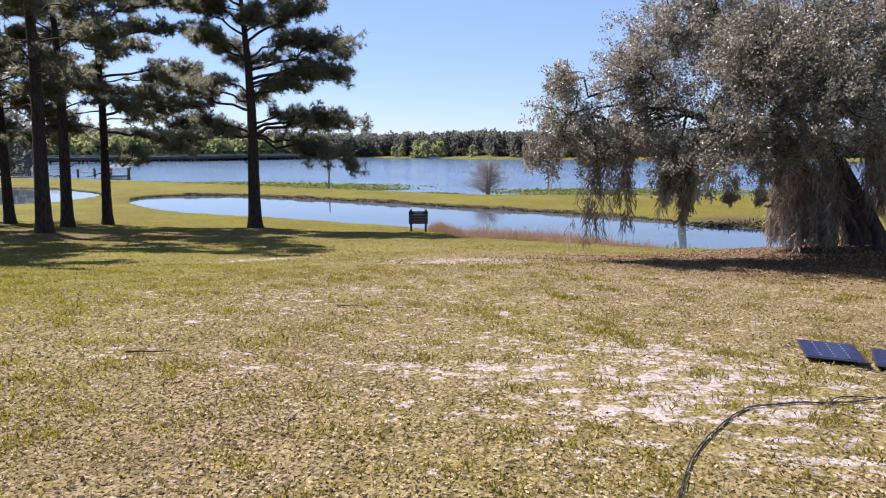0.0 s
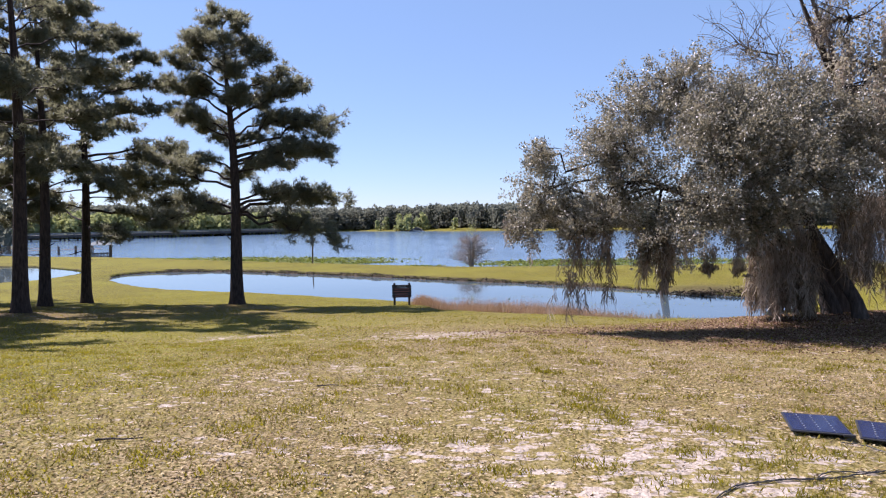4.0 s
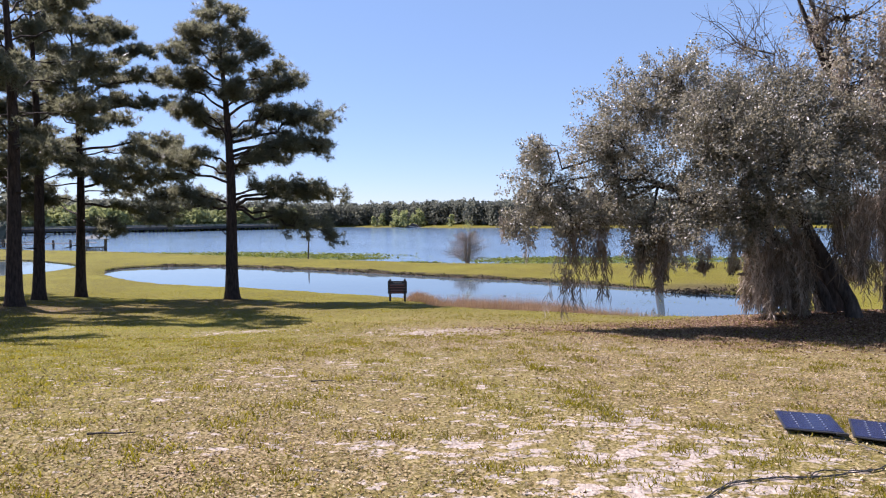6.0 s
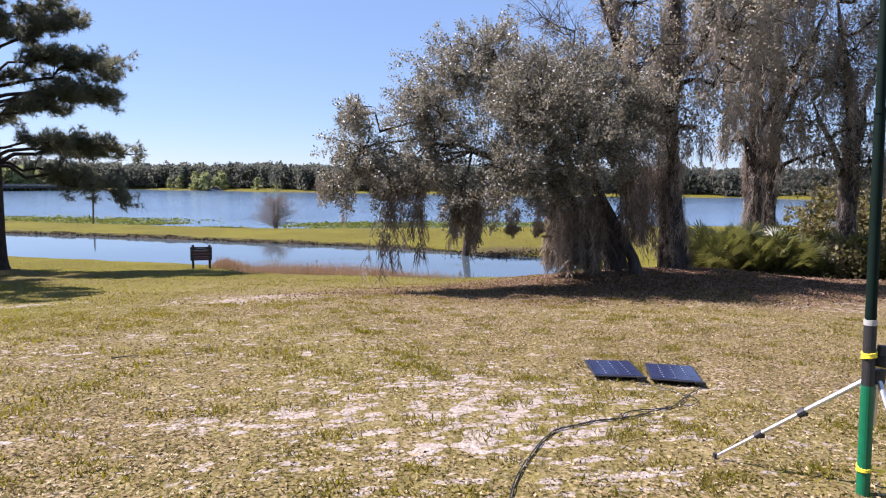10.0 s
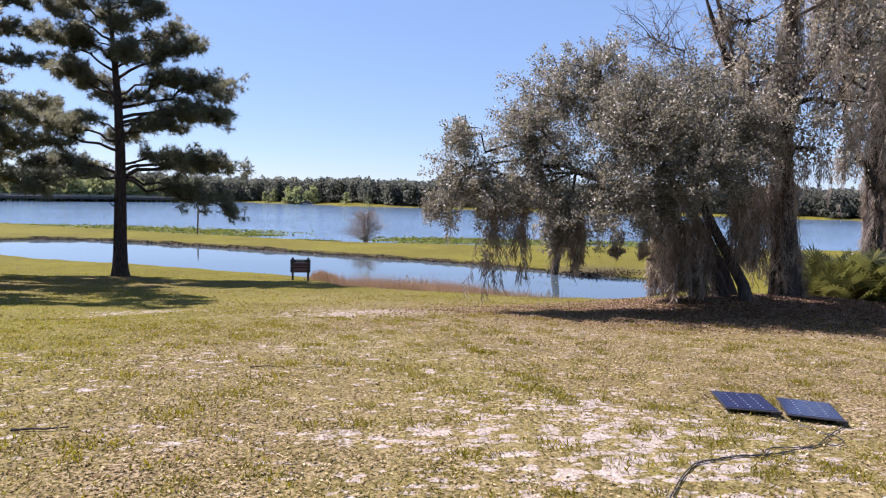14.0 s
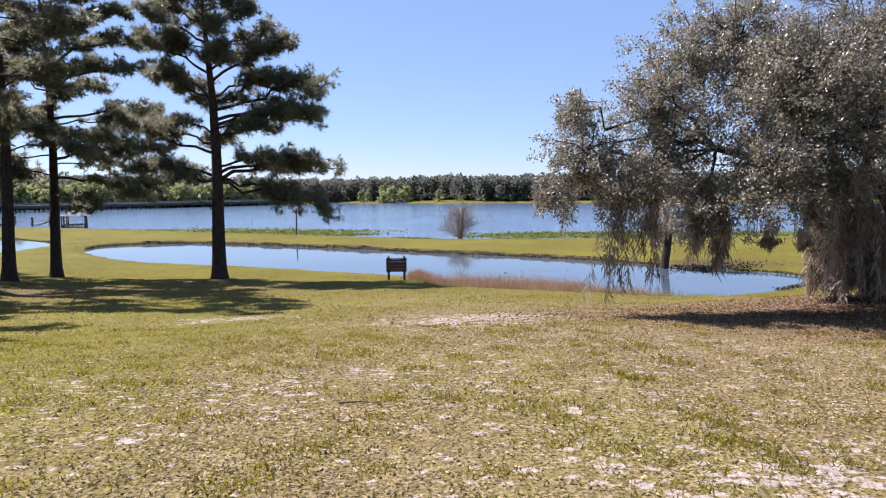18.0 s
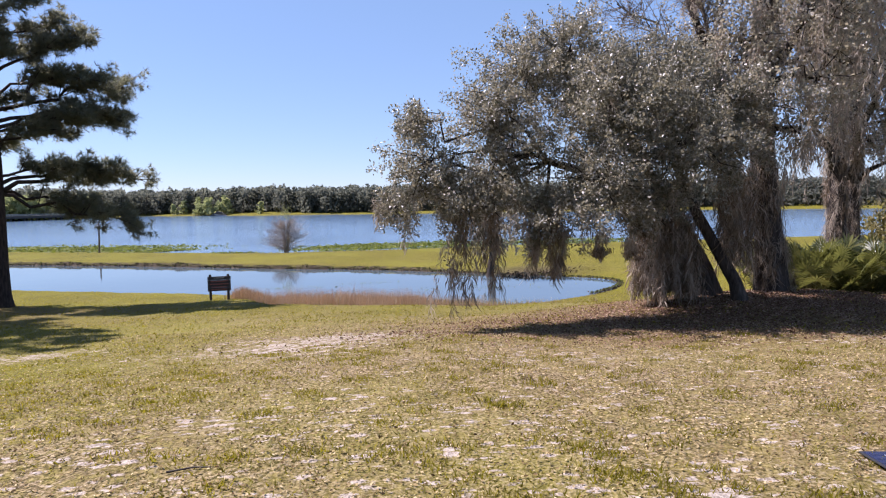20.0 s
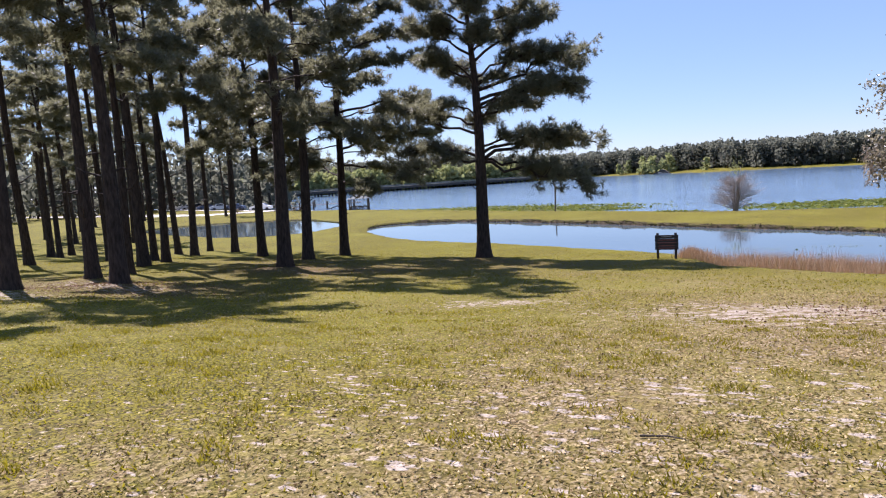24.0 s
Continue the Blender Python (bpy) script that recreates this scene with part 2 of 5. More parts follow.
M_FALLEN = leafy("fallen_leaves", [(0.0, (0.0522, 0.0313, 0.0139)), (0.35, (0.209, 0.139, 0.0653)), (0.7, (0.383, 0.287, 0.139)), (1.0, (0.522, 0.418, 0.244))], 0.95, (0.261, 0.174, 0.087), 0.12, 0.05)
M_LITTER = leafy("brown_leaf_litter", [(0.0, (0.0435, 0.0226, 0.0139)), (0.5, (0.148, 0.0827, 0.0522)), (0.85, (0.287, 0.183, 0.126)), (1.0, (0.435, 0.322, 0.244))], 0.95, (0.174, 0.087, 0.0522), 0.1, 0.05)
M_MUD = plain("eroded_bank_soil", (0.055, 0.04, 0.026), 0.95, 0, 6, 0.6, 0.2, 0.04)
M_SIGN = plain("brown_sign_paint", (0.028, 0.018, 0.015), 0.6, 0, 20, 0.35)
M_SIGN_TEXT = plain("faded_red_letters", (0.24, 0.075, 0.05), 0.7, 0, 30, 0.3)
M_SIGN_PALE = plain("faded_pale_letters", (0.36, 0.31, 0.26), 0.7, 0, 30, 0.3)
M_TUFT = leafy("green_tufts", [(0.0, (0.0424, 0.0416, 0.00272)), (0.6, (0.123, 0.11, 0.00544)), (1.0, (0.229, 0.188, 0.015))], 0.7, (0.323, 0.272, 0.0136), 0.4, 0.15)
M_PANEL = panel_material()
M_PANEL_LINE = plain("cell_contacts", (0.55, 0.57, 0.6), 0.35, 0.6, 60, 0.1)
M_PANEL_EDGE = plain("panel_frame", (0.02, 0.02, 0.022), 0.5, 0, 40, 0.3)
M_RUBBER = plain("black_rubber", (0.018, 0.017, 0.016), 0.6, 0, 60, 0.4)
M_MAST_DARK = plain("dark_green_tube", (0.003, 0.011, 0.007), 0.7, 0, 25, 0.3, 0.12)
M_MAST_GREEN = plain("green_tube", (0.0, 0.13, 0.055), 0.35, 0, 25, 0.2)
M_ALU = plain("brushed_aluminium", (0.62, 0.60, 0.57), 0.38, 0.85, 40, 0.12)
M_YELLOW = plain("yellow_cord", (0.75, 0.60, 0.03), 0.7, 0, 60, 0.2)
M_TAPE = plain("pale_tape", (0.36, 0.35, 0.31), 0.6, 0, 40, 0.15)
M_CONCRETE = plain("grey_concrete", (0.24, 0.23, 0.215), 0.9, 0, 3, 0.3, 0.2)
M_DARK_DECK = plain("weathered_bridge_timber", (0.075, 0.068, 0.06), 0.9, 0, 3, 0.4, 0.2)
M_ROAD = plain("pale_sand_road", (0.50, 0.46, 0.40), 0.95, 0, 1.5, 0.15, 0.1)
M_ROOF = plain("grey_green_roof", (0.035, 0.05, 0.048), 0.7, 0, 4, 0.25)
M_TIMBER = plain("weathered_timber", (0.13, 0.10, 0.075), 0.85, 0, 10, 0.35, 0.2)
M_WHITE = plain("white_paint", (0.78, 0.78, 0.76), 0.45, 0, 5, 0.06)
M_CARS = [plain("car_paint_" + k, c, 0.3, 0, 4, 0.05) for k, c in (("white", (0.75, 0.75, 0.74)), ("silver", (0.42, 0.43, 0.45)), ("blue", (0.03, 0.05, 0.10)), ("black", (0.02, 0.02, 0.022)))]
M_GLASS_DARK = plain("dark_glass", (0.012, 0.014, 0.016), 0.1, 0, 5, 0.1)
M_TYRE = plain("tyre_rubber", (0.02, 0.02, 0.02), 0.85, 0, 20, 0.2)

# ---- the lie of the land ----
POND = [(-34, 56), (-25, 47.3), (-15, 43), (-7, 39), (0, 35), (8, 31.8), (14, 34), (17, 38.8), (12, 43.6), (4.8, 49.0), (-3.4, 53.2), (-15, 59.4), (-28, 64.6), (-35, 62.5)]
POND2 = [(-62.6, 56.1), (-54.1, 52.3), (-45.5, 49.3), (-41.3, 50.4), (-38.9, 53.7), (-39.8, 59.9), (-42.2, 64.2), (-47.4, 68.4), (-54.1, 72.2), (-61.7, 71.3), (-68.3, 67.5), (-69.2, 60.8)]
POND_Z, POND2_Z, LAKE_Z = -3.1, -3.0, -3.9
ROAD = [(-79, 103), (-84, 96.5), (-95, 92), (-120, 100), (-150, 107), (-230, 128)]
PARKING = [(-79, 103), (-100, 112), (-125, 123), (-160, 138), (-240, 164)]


def spline(pts, closed=True, per=7):
    p = np.array(pts, float)
    n = len(p)
    out = []
    for i in range(n if closed else n - 1):
        a, b, c, d = (p[(i + k) % n] if closed else p[min(max(i + k, 0), n - 1)] for k in (-1, 0, 1, 2))
        for s in np.linspace(0, 1, per, endpoint=False):
            out.append(0.5 * (2 * b + (c - a) * s + (2 * a - 5 * b + 4 * c - d) * s * s + (3 * b - a - 3 * c + d) * s ** 3))
    if not closed:
        out.append(p[-1])
    return np.array(out)


POND_LINE, POND2_LINE, ROAD_LINE = spline(POND), spline(POND2), spline(ROAD, False)
PARKING_LINE = spline(PARKING, False)


def line_distance(x, y, line, closed=True):
    d = np.full(x.shape, 1e9)
    inside = np.zeros(x.shape, bool)
    m = len(line)
    for i in range(m if closed else m - 1):
        (ax, ay), (bx, by) = line[i], line[(i + 1) % m]
        ex, ey = bx - ax, by - ay
        k = np.clip(((x - ax) * ex + (y - ay) * ey) / (ex * ex + ey * ey + 1e-12), 0, 1)
        d = np.minimum(d, np.hypot(x - ax - k * ex, y - ay - k * ey))
        if closed and ay != by:
            inside ^= ((ay > y) != (by > y)) & (x < ex * (y - ay) / (by - ay) + ax)
    return np.where(inside, -d, d) if closed else d


SHORE_X = [-600, -230, -139, -95, -77, -56, -18, -5, 9, 26, 60, 120, 300, 600]
SHORE_Y = [260, 175, 140, 119, 111, 104, 85, 79, 79, 81, 82, 70, -10, -260]


def lake_distance(x, y):
    """Roughly the metres from the near shore of the lake, negative over the water; and from its far shore."""
    near = (np.interp(x, SHORE_X, SHORE_Y) - y) * 0.85
    th, r = np.arctan2(x, np.maximum(y, 1e-6)), np.hypot(x, y)
    th = np.where(y <= 0, np.sign(x) * 1.6, th)
    far = np.interp(th, [-0.75, -0.56, -0.42, -0.30, -0.22, -0.1, 0.0, 0.25, 0.6, 1.0], [330, 330, 335, 400, 420, 385, 355, 350, 370, 380])
    return near, r - far - 5 * np.sin(th * 23) - 3 * np.sin(th * 51 + 1)


def wobble(x, y, f, seed):
    return (np.sin(x * f + seed) * np.cos(y * f * 0.9 + seed * 1.7) + 0.6 * np.sin(x * f * 2.1 - y * f * 1.6 + seed * 2.3) + 0.4 * np.sin(x * f * 3.7 + y * f * 4.3 + seed)) / 2.0


PROFILE_Y = [-300, -30, -4, 4, 8, 10.5, 12.5, 16, 22, 28, 30.5, 36, 45, 60, 80, 120]
PROFILE_Z = [1.0, 0.5, 0.06, 0.04, 0.0, -0.25, -0.48, -0.84, -1.40, -1.9, -2.2, -2.6, -2.82, -2.84, -2.86, -2.9]


def land(x, y):
    x, y = np.asarray(x, float), np.asarray(y, float)
    z = sum(np.interp(y + o, PROFILE_Y, PROFILE_Z) for o in (-1.6, -0.8, 0, 0.8, 1.6)) / 5
    z = z + 0.03 * np.clip(x, -6, 0) * np.clip((y - 6) / 8, 0, 1) * np.clip((24 - y) / 9, 0, 1)
    z = z - 0.035 * np.clip(x - 1, 0, 8) * np.clip((y - 2) / 4, 0, 1) * np.clip((26 - y) / 8, 0, 1)
    z = z + 0.58 * np.exp(-((x - 8.2) ** 2 / 14 + (y - 14.8) ** 2 / 9)) + 0.25 * np.exp(-((x - 14) ** 2 / 30 + (y - 15) ** 2 / 9))
    for px, py in ((-15.95, 21.8), (-18.5, 26.5), (-19.7, 31.1), (-23.5, 29.2), (-16.3, 15.3), (-19.0, 16.5), (-17.0, 12.8), (-10.7, 27.9)):
        z = z + 0.13 * np.exp(-((x - px) ** 2 + (y - py) ** 2) / 1.6)
    z = z + 0.05 * wobble(x, y, 0.45, 1.0) * np.clip(np.hypot(x, y) / 8, 0.3, 1.5) + 0.012 * wobble(x, y, 3.1, 4.0)
    sd = line_distance(x, y, POND_LINE) + 0.25 * wobble(x, y, 1.3, 2.0)
    sd2 = line_distance(x, y, POND2_LINE) + 0.25 * wobble(x, y, 1.1, 5.0)
    near_side = 0.5 - 0.5 * np.tanh((y - 46 - 0.42 * np.abs(np.minimum(x, 0))) * 0.4)
    slope = 1.3 - 1.08 * near_side
    # the lawn breaks off in a hollow behind the reeds
    out = np.maximum(sd, 0)
    hollow = near_side * np.clip((x + 3.6) / 2, 0, 1)
    bank = np.minimum(out, 30) * slope * (1 - hollow) + hollow * (0.08 * out + 0.06 * np.maximum(out - 5, 0) ** 1.5)
    z = np.minimum(z, np.where(sd > 0, POND_Z + bank, POND_Z + np.maximum(sd * 0.5, -1.2)))
    z = np.minimum(z, np.where(sd2 > 0, POND2_Z + np.minimum(sd2, 30) * 0.35, POND2_Z + np.maximum(sd2 * 0.4, -1.0)))
    near, far = lake_distance(x, y)
    inland = np.where(near > 0, LAKE_Z + 0.16 + near * 0.036 + np.clip(near, 0, 60) ** 2 * 0.004, LAKE_Z + np.maximum(near * 0.12 + 0.16, -1.5))
    z = np.minimum(z, np.where(near > 60, 99, inland))
    z = np.where((far > 0) & (near < 0), LAKE_Z + np.minimum(far * 0.045, 3.0), z)
    return z


def land_z(x, y):
    return float(land(np.array([float(x)]), np.array([float(y)]))[0])

# ---- mesh helpers ----
rng = np.random.default_rng(7)


def arrays_mesh(name, v, f, smooth=False):
    """A mesh from an array of places and an array of faces that all have as many corners."""
    v, f = np.asarray(v, np.float32), np.asarray(f, np.int32)
    me = bpy.data.meshes.new(name)
    k = f.shape[1]
    me.vertices.add(len(v))
    me.vertices.foreach_set("co", v.ravel())
    me.loops.add(f.size)
    me.loops.foreach_set("vertex_index", f.ravel())
    me.polygons.add(len(f))
    me.polygons.foreach_set("loop_start", np.arange(0, f.size, k, dtype=np.int32))
    if smooth:
        me.polygons.foreach_set("use_smooth", np.ones(len(f), bool))
    me.update(calc_edges=True)
    return me


def thing(name, place, label, category, group="", kind=""):
    ob = new(name)
    ob.empty_display_size = 0.1
    ob.location = place
    return tagged(ob, label, category, group, kind)


def part(name, data, material, parent=None, label=""):
    """Links a mesh or a bmesh as one object under its thing."""
    if isinstance(data, bmesh.types.BMesh):
        me = bpy.data.meshes.new(name)
        data.to_mesh(me)
        data.free()
        data = me
    data.materials.clear()
    data.materials.append(material)
    ob = new(name, data)
    if parent is not None:
        ob.parent = parent
    return tagged(ob, label)


def join(*pieces):
    """Joins (places, faces) pairs."""
    vs, fs, o = [], [], 0
    for v, f in pieces:
        vs.append(np.asarray(v, float))
        fs.append(np.asarray(f, int) + o)
        o += len(v)
    return np.concatenate(vs), np.concatenate(fs)


def tube(points, radii, sides=8):
    """A bent, tapered tube of quads through points."""
    p = np.asarray(points, float)
    r = np.asarray(radii, float)
    t = np.gradient(p, axis=0)
    t /= np.linalg.norm(t, axis=1)[:, None] + 1e-9
    ref = np.array([0, 0, 1.0]) if abs(t[0][2]) < 0.8 else np.array([1.0, 0, 0])
    a = np.cross(t, ref)
    a /= np.linalg.norm(a, axis=1)[:, None] + 1e-9
    b = np.cross(t, a)
    ang = np.linspace(0, 2 * np.pi, sides, endpoint=False)
    v = p[:, None] + r[:, None, None] * (np.cos(ang)[None, :, None] * a[:, None] + np.sin(ang)[None, :, None] * b[:, None])
    n = len(p)
    i, j = np.meshgrid(np.arange(n - 1), np.arange(sides), indexing="ij")
    i, j = i.ravel(), j.ravel()
    k = (j + 1) % sides
    f = np.stack([i * sides + j, i * sides + k, (i + 1) * sides + k, (i + 1) * sides + j], 1)
    return v.reshape(-1, 3), f


def rod(bm, a, b, r, sides=10, r2=None):
    a, b = Vector(a), Vector(b)
    d = b - a
    m = Matrix.Translation((a + b) / 2) @ d.to_track_quat('Z', 'Y').to_matrix().to_4x4()
    bmesh.ops.create_cone(bm, cap_ends=True, segments=sides, radius1=r, radius2=r if r2 is None else r2, depth=d.length, matrix=m)


def box(bm, centre, size, turn=(0, 0, 0), bevel=0.0):
    m = pose(*centre, *turn) @ Matrix.Diagonal((*size, 1))
    got = bmesh.ops.create_cube(bm, size=1, matrix=m)
    if bevel:
        es = list({e for v in got["verts"] for e in v.link_edges})
        bmesh.ops.bevel(bm, geom=es, offset=bevel, segments=2, profile=0.5, affect='EDGES')


def unit(n):
    d = rng.normal(size=(n, 3))
    return d / np.linalg.norm(d, axis=1)[:, None]


def leaf_mesh(c, size, long=1.7, flat=0.0):
    """Folded lozenge leaves, four corners each, at the places c."""
    n = len(c)
    a, b = unit(n), unit(n)
    if flat:
        a[:, 2] *= 1 - flat
        b[:, 2] *= 1 - flat
        a /= np.linalg.norm(a, axis=1)[:, None]
    b -= a * (a * b).sum(1)[:, None]
    b /= np.linalg.norm(b, axis=1)[:, None] + 1e-9
    nn = np.cross(a, b)
    s = (np.asarray(size) * rng.uniform(0.6, 1.3, n))[:, None]
    v = np.stack([c - a * s * long / 2, c + b * s / 2 + nn * s * 0.15, c + a * s * long / 2, c - b * s / 2 + nn * s * 0.15], 1).reshape(-1, 3)
    q = np.arange(n)[:, None] * 4
    return v, np.concatenate([q + [0, 1, 2], q + [0, 2, 3]])


def needle_mesh(p, d, per, length, width):
    """Tufts of needles at p that point along d and outward."""
    n = len(p) * per
    base, way = np.repeat(p, per, 0), np.repeat(d, per, 0)
    w = way * 0.55 + unit(n) * 0.95
    w[:, 2] += 0.12
    w /= np.linalg.norm(w, axis=1)[:, None]
    side = np.cross(w, unit(n))
    side /= np.linalg.norm(side, axis=1)[:, None] + 1e-9
    L = (length * rng.uniform(0.6, 1.2, n))[:, None]
    v = np.stack([base - side * width / 2, base + side * width / 2, base + w * L], 1).reshape(-1, 3)
    return v, np.arange(n * 3).reshape(-1, 3)


def pendant_mesh(hubs, lengths, bits, width, rad):
    """Tapering tails of moss, each a tangle of short curled threads."""
    n = len(hubs)
    s = rng.uniform(0, 1, (n, bits))
    lean = rng.normal(size=(n, 1, 2)) * 0.10
    taper = (1 - 0.8 * s ** 1.3)[..., None]
    L = np.asarray(lengths)[:, None]
    c = np.repeat(hubs[:, None], bits, 1)
    c[..., :2] += rng.normal(size=(n, bits, 2)) * rad * taper + lean * (s * L)[..., None]
    c[..., 2] -= s * L * 0.9
    c = c.reshape(-1, 3)
    m = n * bits
    d = rng.normal(size=(m, 3)) * 0.4
    d[:, 2] -= 1.0
    ln = np.minimum(rng.uniform(0.07, 0.24, m), np.repeat(L[:, 0], bits) * 0.5)[:, None]
    side = np.cross(d, unit(m))
    side /= np.linalg.norm(side, axis=1)[:, None] + 1e-9
    side *= (width * rng.uniform(0.5, 1.4, m))[:, None]
    mid = c + d * ln * 0.5 + unit(m) * ln * 0.18
    end = c + d * ln
    v = np.stack([c - side * 0.4, c + side * 0.4, mid - side, mid + side, end - side * 0.15, end + side * 0.15], 1).reshape(-1, 3)
    i = np.arange(m)[:, None] * 6
    return v, np.concatenate([i + [0, 1, 3, 2], i + [2, 3, 5, 4]])


def blade_mesh(p, height, width, lean):
    """Upright blades, one triangle each."""
    n = len(p)
    th = rng.uniform(0, 2 * np.pi, n)
    side = np.stack([np.cos(th), np.sin(th), 0 * th], 1) * (width * rng.uniform(0.6, 1.4, n))[:, None] / 2
    tip = p + unit(n) * [1, 1, 0] * (np.asarray(lean) * np.asarray(height))[..., None] if np.ndim(height) else p + unit(n) * [1, 1, 0] * lean * height
    tip = tip + np.array([0, 0, 1.0]) * (np.asarray(height) * rng.uniform(0.5, 1.25, n))[:, None]
    v = np.stack([p - side, p + side, tip], 1).reshape(-1, 3)
    return v, np.arange(n * 3).reshape(-1, 3)


# ---- ground ----
SAND_SPOTS = [(1.4, 5.79, 0.13), (1.74, 5.92, 0.12), (0.82, 5.48, 0.12), (0.64, 5.2, 0.1), (0.02, 5.02, 0.17), (0.3, 5.18, 0.12), (-0.42, 5.12, 0.16), (1.68, 5.1, 0.16),
              (2.28, 5.1, 0.13), (2.78, 5.03, 0.14), (1.74, 4.68, 0.15), (1.54, 4.52, 0.11), (1.6, 4.34, 0.12), (1.26, 4.46, 0.13), (2.3, 4.55, 0.13), (-1.27, 4.92, 0.12),
              (-1.05, 5.06, 0.1), (-1.6, 5.14, 0.1), (-2.67, 5.09, 0.12), (-2.48, 6.05, 0.12), (-1.69, 7.46, 0.14), (-1.1, 7.8, 0.14), (-1.73, 7.02, 0.1), (-0.1, 8.4, 0.12), (2.4, 3.9, 0.12)]


def turf(x, y):
    """How bare and how lush the lawn is."""
    def blob(cx, cy, rx, ry):
        return np.exp(-((x - cx) / rx) ** 2 - ((y - cy) / ry) ** 2)
    # thin turf: the worn stretch by the panels, the sandy slope, the path to the trees
    bare = 0.26 + 0.27 * blob(2.4, 5.2, 1.8, 1.2) + 0.23 * blob(0.8, 5.2, 1.4, 0.9) + 0.2 * blob(1.6, 4.2, 1.6, 0.9) + 0.12 * blob(-2.4, 4.9, 1.8, 0.6) + 0.6 * blob(-0.4, 12.8, 1.8, 1.6) + 0.3 * blob(0.4, 13.8, 0.9, 0.7)
    bare += 0.6 * blob(-5.0, 14.6, 1.3, 0.8) + 0.15 * blob(-2.6, 12.9, 2.6, 0.6) + 0.25 * blob(2.5, 10.0, 2.5, 0.8) + 0.22 * blob(0, 7.5, 3.5, 1.6)
    bare += 0.08 * blob(-3.5, 7.0, 2.0, 1.4) + 0.2 * blob(6.0, 8.5, 2.5, 0.9) + 0.3 * blob(9, 10.6, 4, 0.7) - 0.30 * np.clip((y - 15) / 4, 0, 1)
    for px, py in ((-16.0, 21.7), (-23.4, 29.0), (-16.4, 15.2), (-19.1, 16.3), (-17.0, 12.7), (-18.5, 26.3)):
        bare += 0.55 * blob(px + 0.9, py - 0.6, 1.8, 0.7)
    lush = 0.43 + 0.30 * blob(-8, 13, 7, 5) + 0.35 * np.clip((y - 16) / 10, 0, 1) + 0.25 * blob(-6, 7, 4, 3) - 0.30 * blob(7, 11.5, 6, 3) - 0.2 * blob(1, 3.5, 6, 4) + 0.2 * np.clip((-x - 8) / 10, 0, 1)
    lush += 0.05 * wobble(x, y, 0.6, 3) - 0.25 * blob(2, 27, 9, 3)
    # the larger spots of white sand
    for sx, sy, sr in SAND_SPOTS:
        bare += 0.30 * np.exp(-(((x - sx) / (1.7 * sr)) ** 2 + ((y - sy) / (0.9 * sr)) ** 2) ** 2)
    return bare / 2, lush


def build_ground():
    th = np.concatenate([np.arange(-180, -62, 4), np.arange(-62, 80, 0.26), np.arange(80, 180, 4)])
    th = np.radians(th)
    r = np.concatenate([[0.004], np.arange(0.25, 14, 0.11), np.arange(14, 115, 0.36), np.geomspace(115, 4000, 70)])
    R, T = np.meshgrid(r, th, indexing="ij")
    x, y = R * np.sin(T), R * np.cos(T) + 1.0
    z = land(x, y)
    nr, nt = R.shape
    i, j = np.meshgrid(np.arange(nr - 1), np.arange(nt), indexing="ij")
    i, j = i.ravel(), j.ravel()
    k = (j + 1) % nt
    f = np.stack([i * nt + j, (i + 1) * nt + j, (i + 1) * nt + k, i * nt + k], 1)[:, ::-1]
    v = np.stack([x.ravel(), y.ravel(), z.ravel()], 1)
    me = arrays_mesh("ground", v, f, True)
    x, y = v[:, 0], v[:, 1]

    def blob(cx, cy, rx, ry):
        return np.exp(-((x - cx) / rx) ** 2 - ((y - cy) / ry) ** 2)
    bare, lush = turf(x, y)
    # brown litter under the trees, its colour also darkened to deepen their shade
    litter = 1.0 * blob(8, 14.2, 5.5, 2.1) + 0.5 * blob(14, 15.6, 6, 2.0) + 0.9 * blob(8.5, 12.4, 5.5, 1.6) + 0.6 * blob(-17, 15.2, 5, 2.2) + 0.4 * blob(-16, 21.3, 3, 1.2) + 0.55 * blob(-13, 22.3, 6, 2.4) + 0.5 * blob(-7.5, 25.6, 4.5, 1.8) + 0.4 * blob(-19, 26, 5, 3) + 0.5 * blob(-11, 27.6, 3, 1.5) + 0.3 * blob(9, 11, 5, 1.8)
    sd = line_distance(x, y, POND_LINE)
    sd2 = line_distance(x, y, POND2_LINE)
    near, far = lake_distance(x, y)
    # bare earth from the waterline up to the turf
    far_side = 0.5 + 0.5 * np.tanh((y - 46 - 0.42 * np.abs(np.minimum(x, 0))) * 0.4)
    mud = np.clip((0.12 + 0.34 * far_side - sd) / (0.12 + 0.1 * far_side), 0, 1) + np.clip(1 - sd2 / 0.6, 0, 1)
    mud += 0.8 * blob(13, 43.5, 4.0, 2.2)
    mud = np.maximum(mud, np.where((near < 0.4) & (far < 0), 1, 0))
    lush = np.where((far > 0) & (near < 0), 0.85, lush)
    for key, val in (("bare", bare), ("lush", lush), ("litter", litter), ("mud", mud)):
        a = me.attributes.new(key, 'FLOAT', 'POINT')
        a.data.foreach_set("value", np.clip(val, 0, 1).astype(np.float32))
    ob = part("ground", me, M_GROUND)
    tagged(ob, "patchy lawn with sand and dry leaves sloping to water", "ground", kind="structure")


build_ground()


def water_sheet(name, line, z, material, label):
    bm = bmesh.new()
    bm.faces.new([bm.verts.new((x, y, z)) for x, y in line])
    bmesh.ops.recalc_face_normals(bm, faces=bm.faces)
    if bm.faces[:][0].normal.z < 0:
        bmesh.ops.reverse_faces(bm, faces=bm.faces[:])
    return tagged(part(name, bm, material), label, "water", kind="structure")


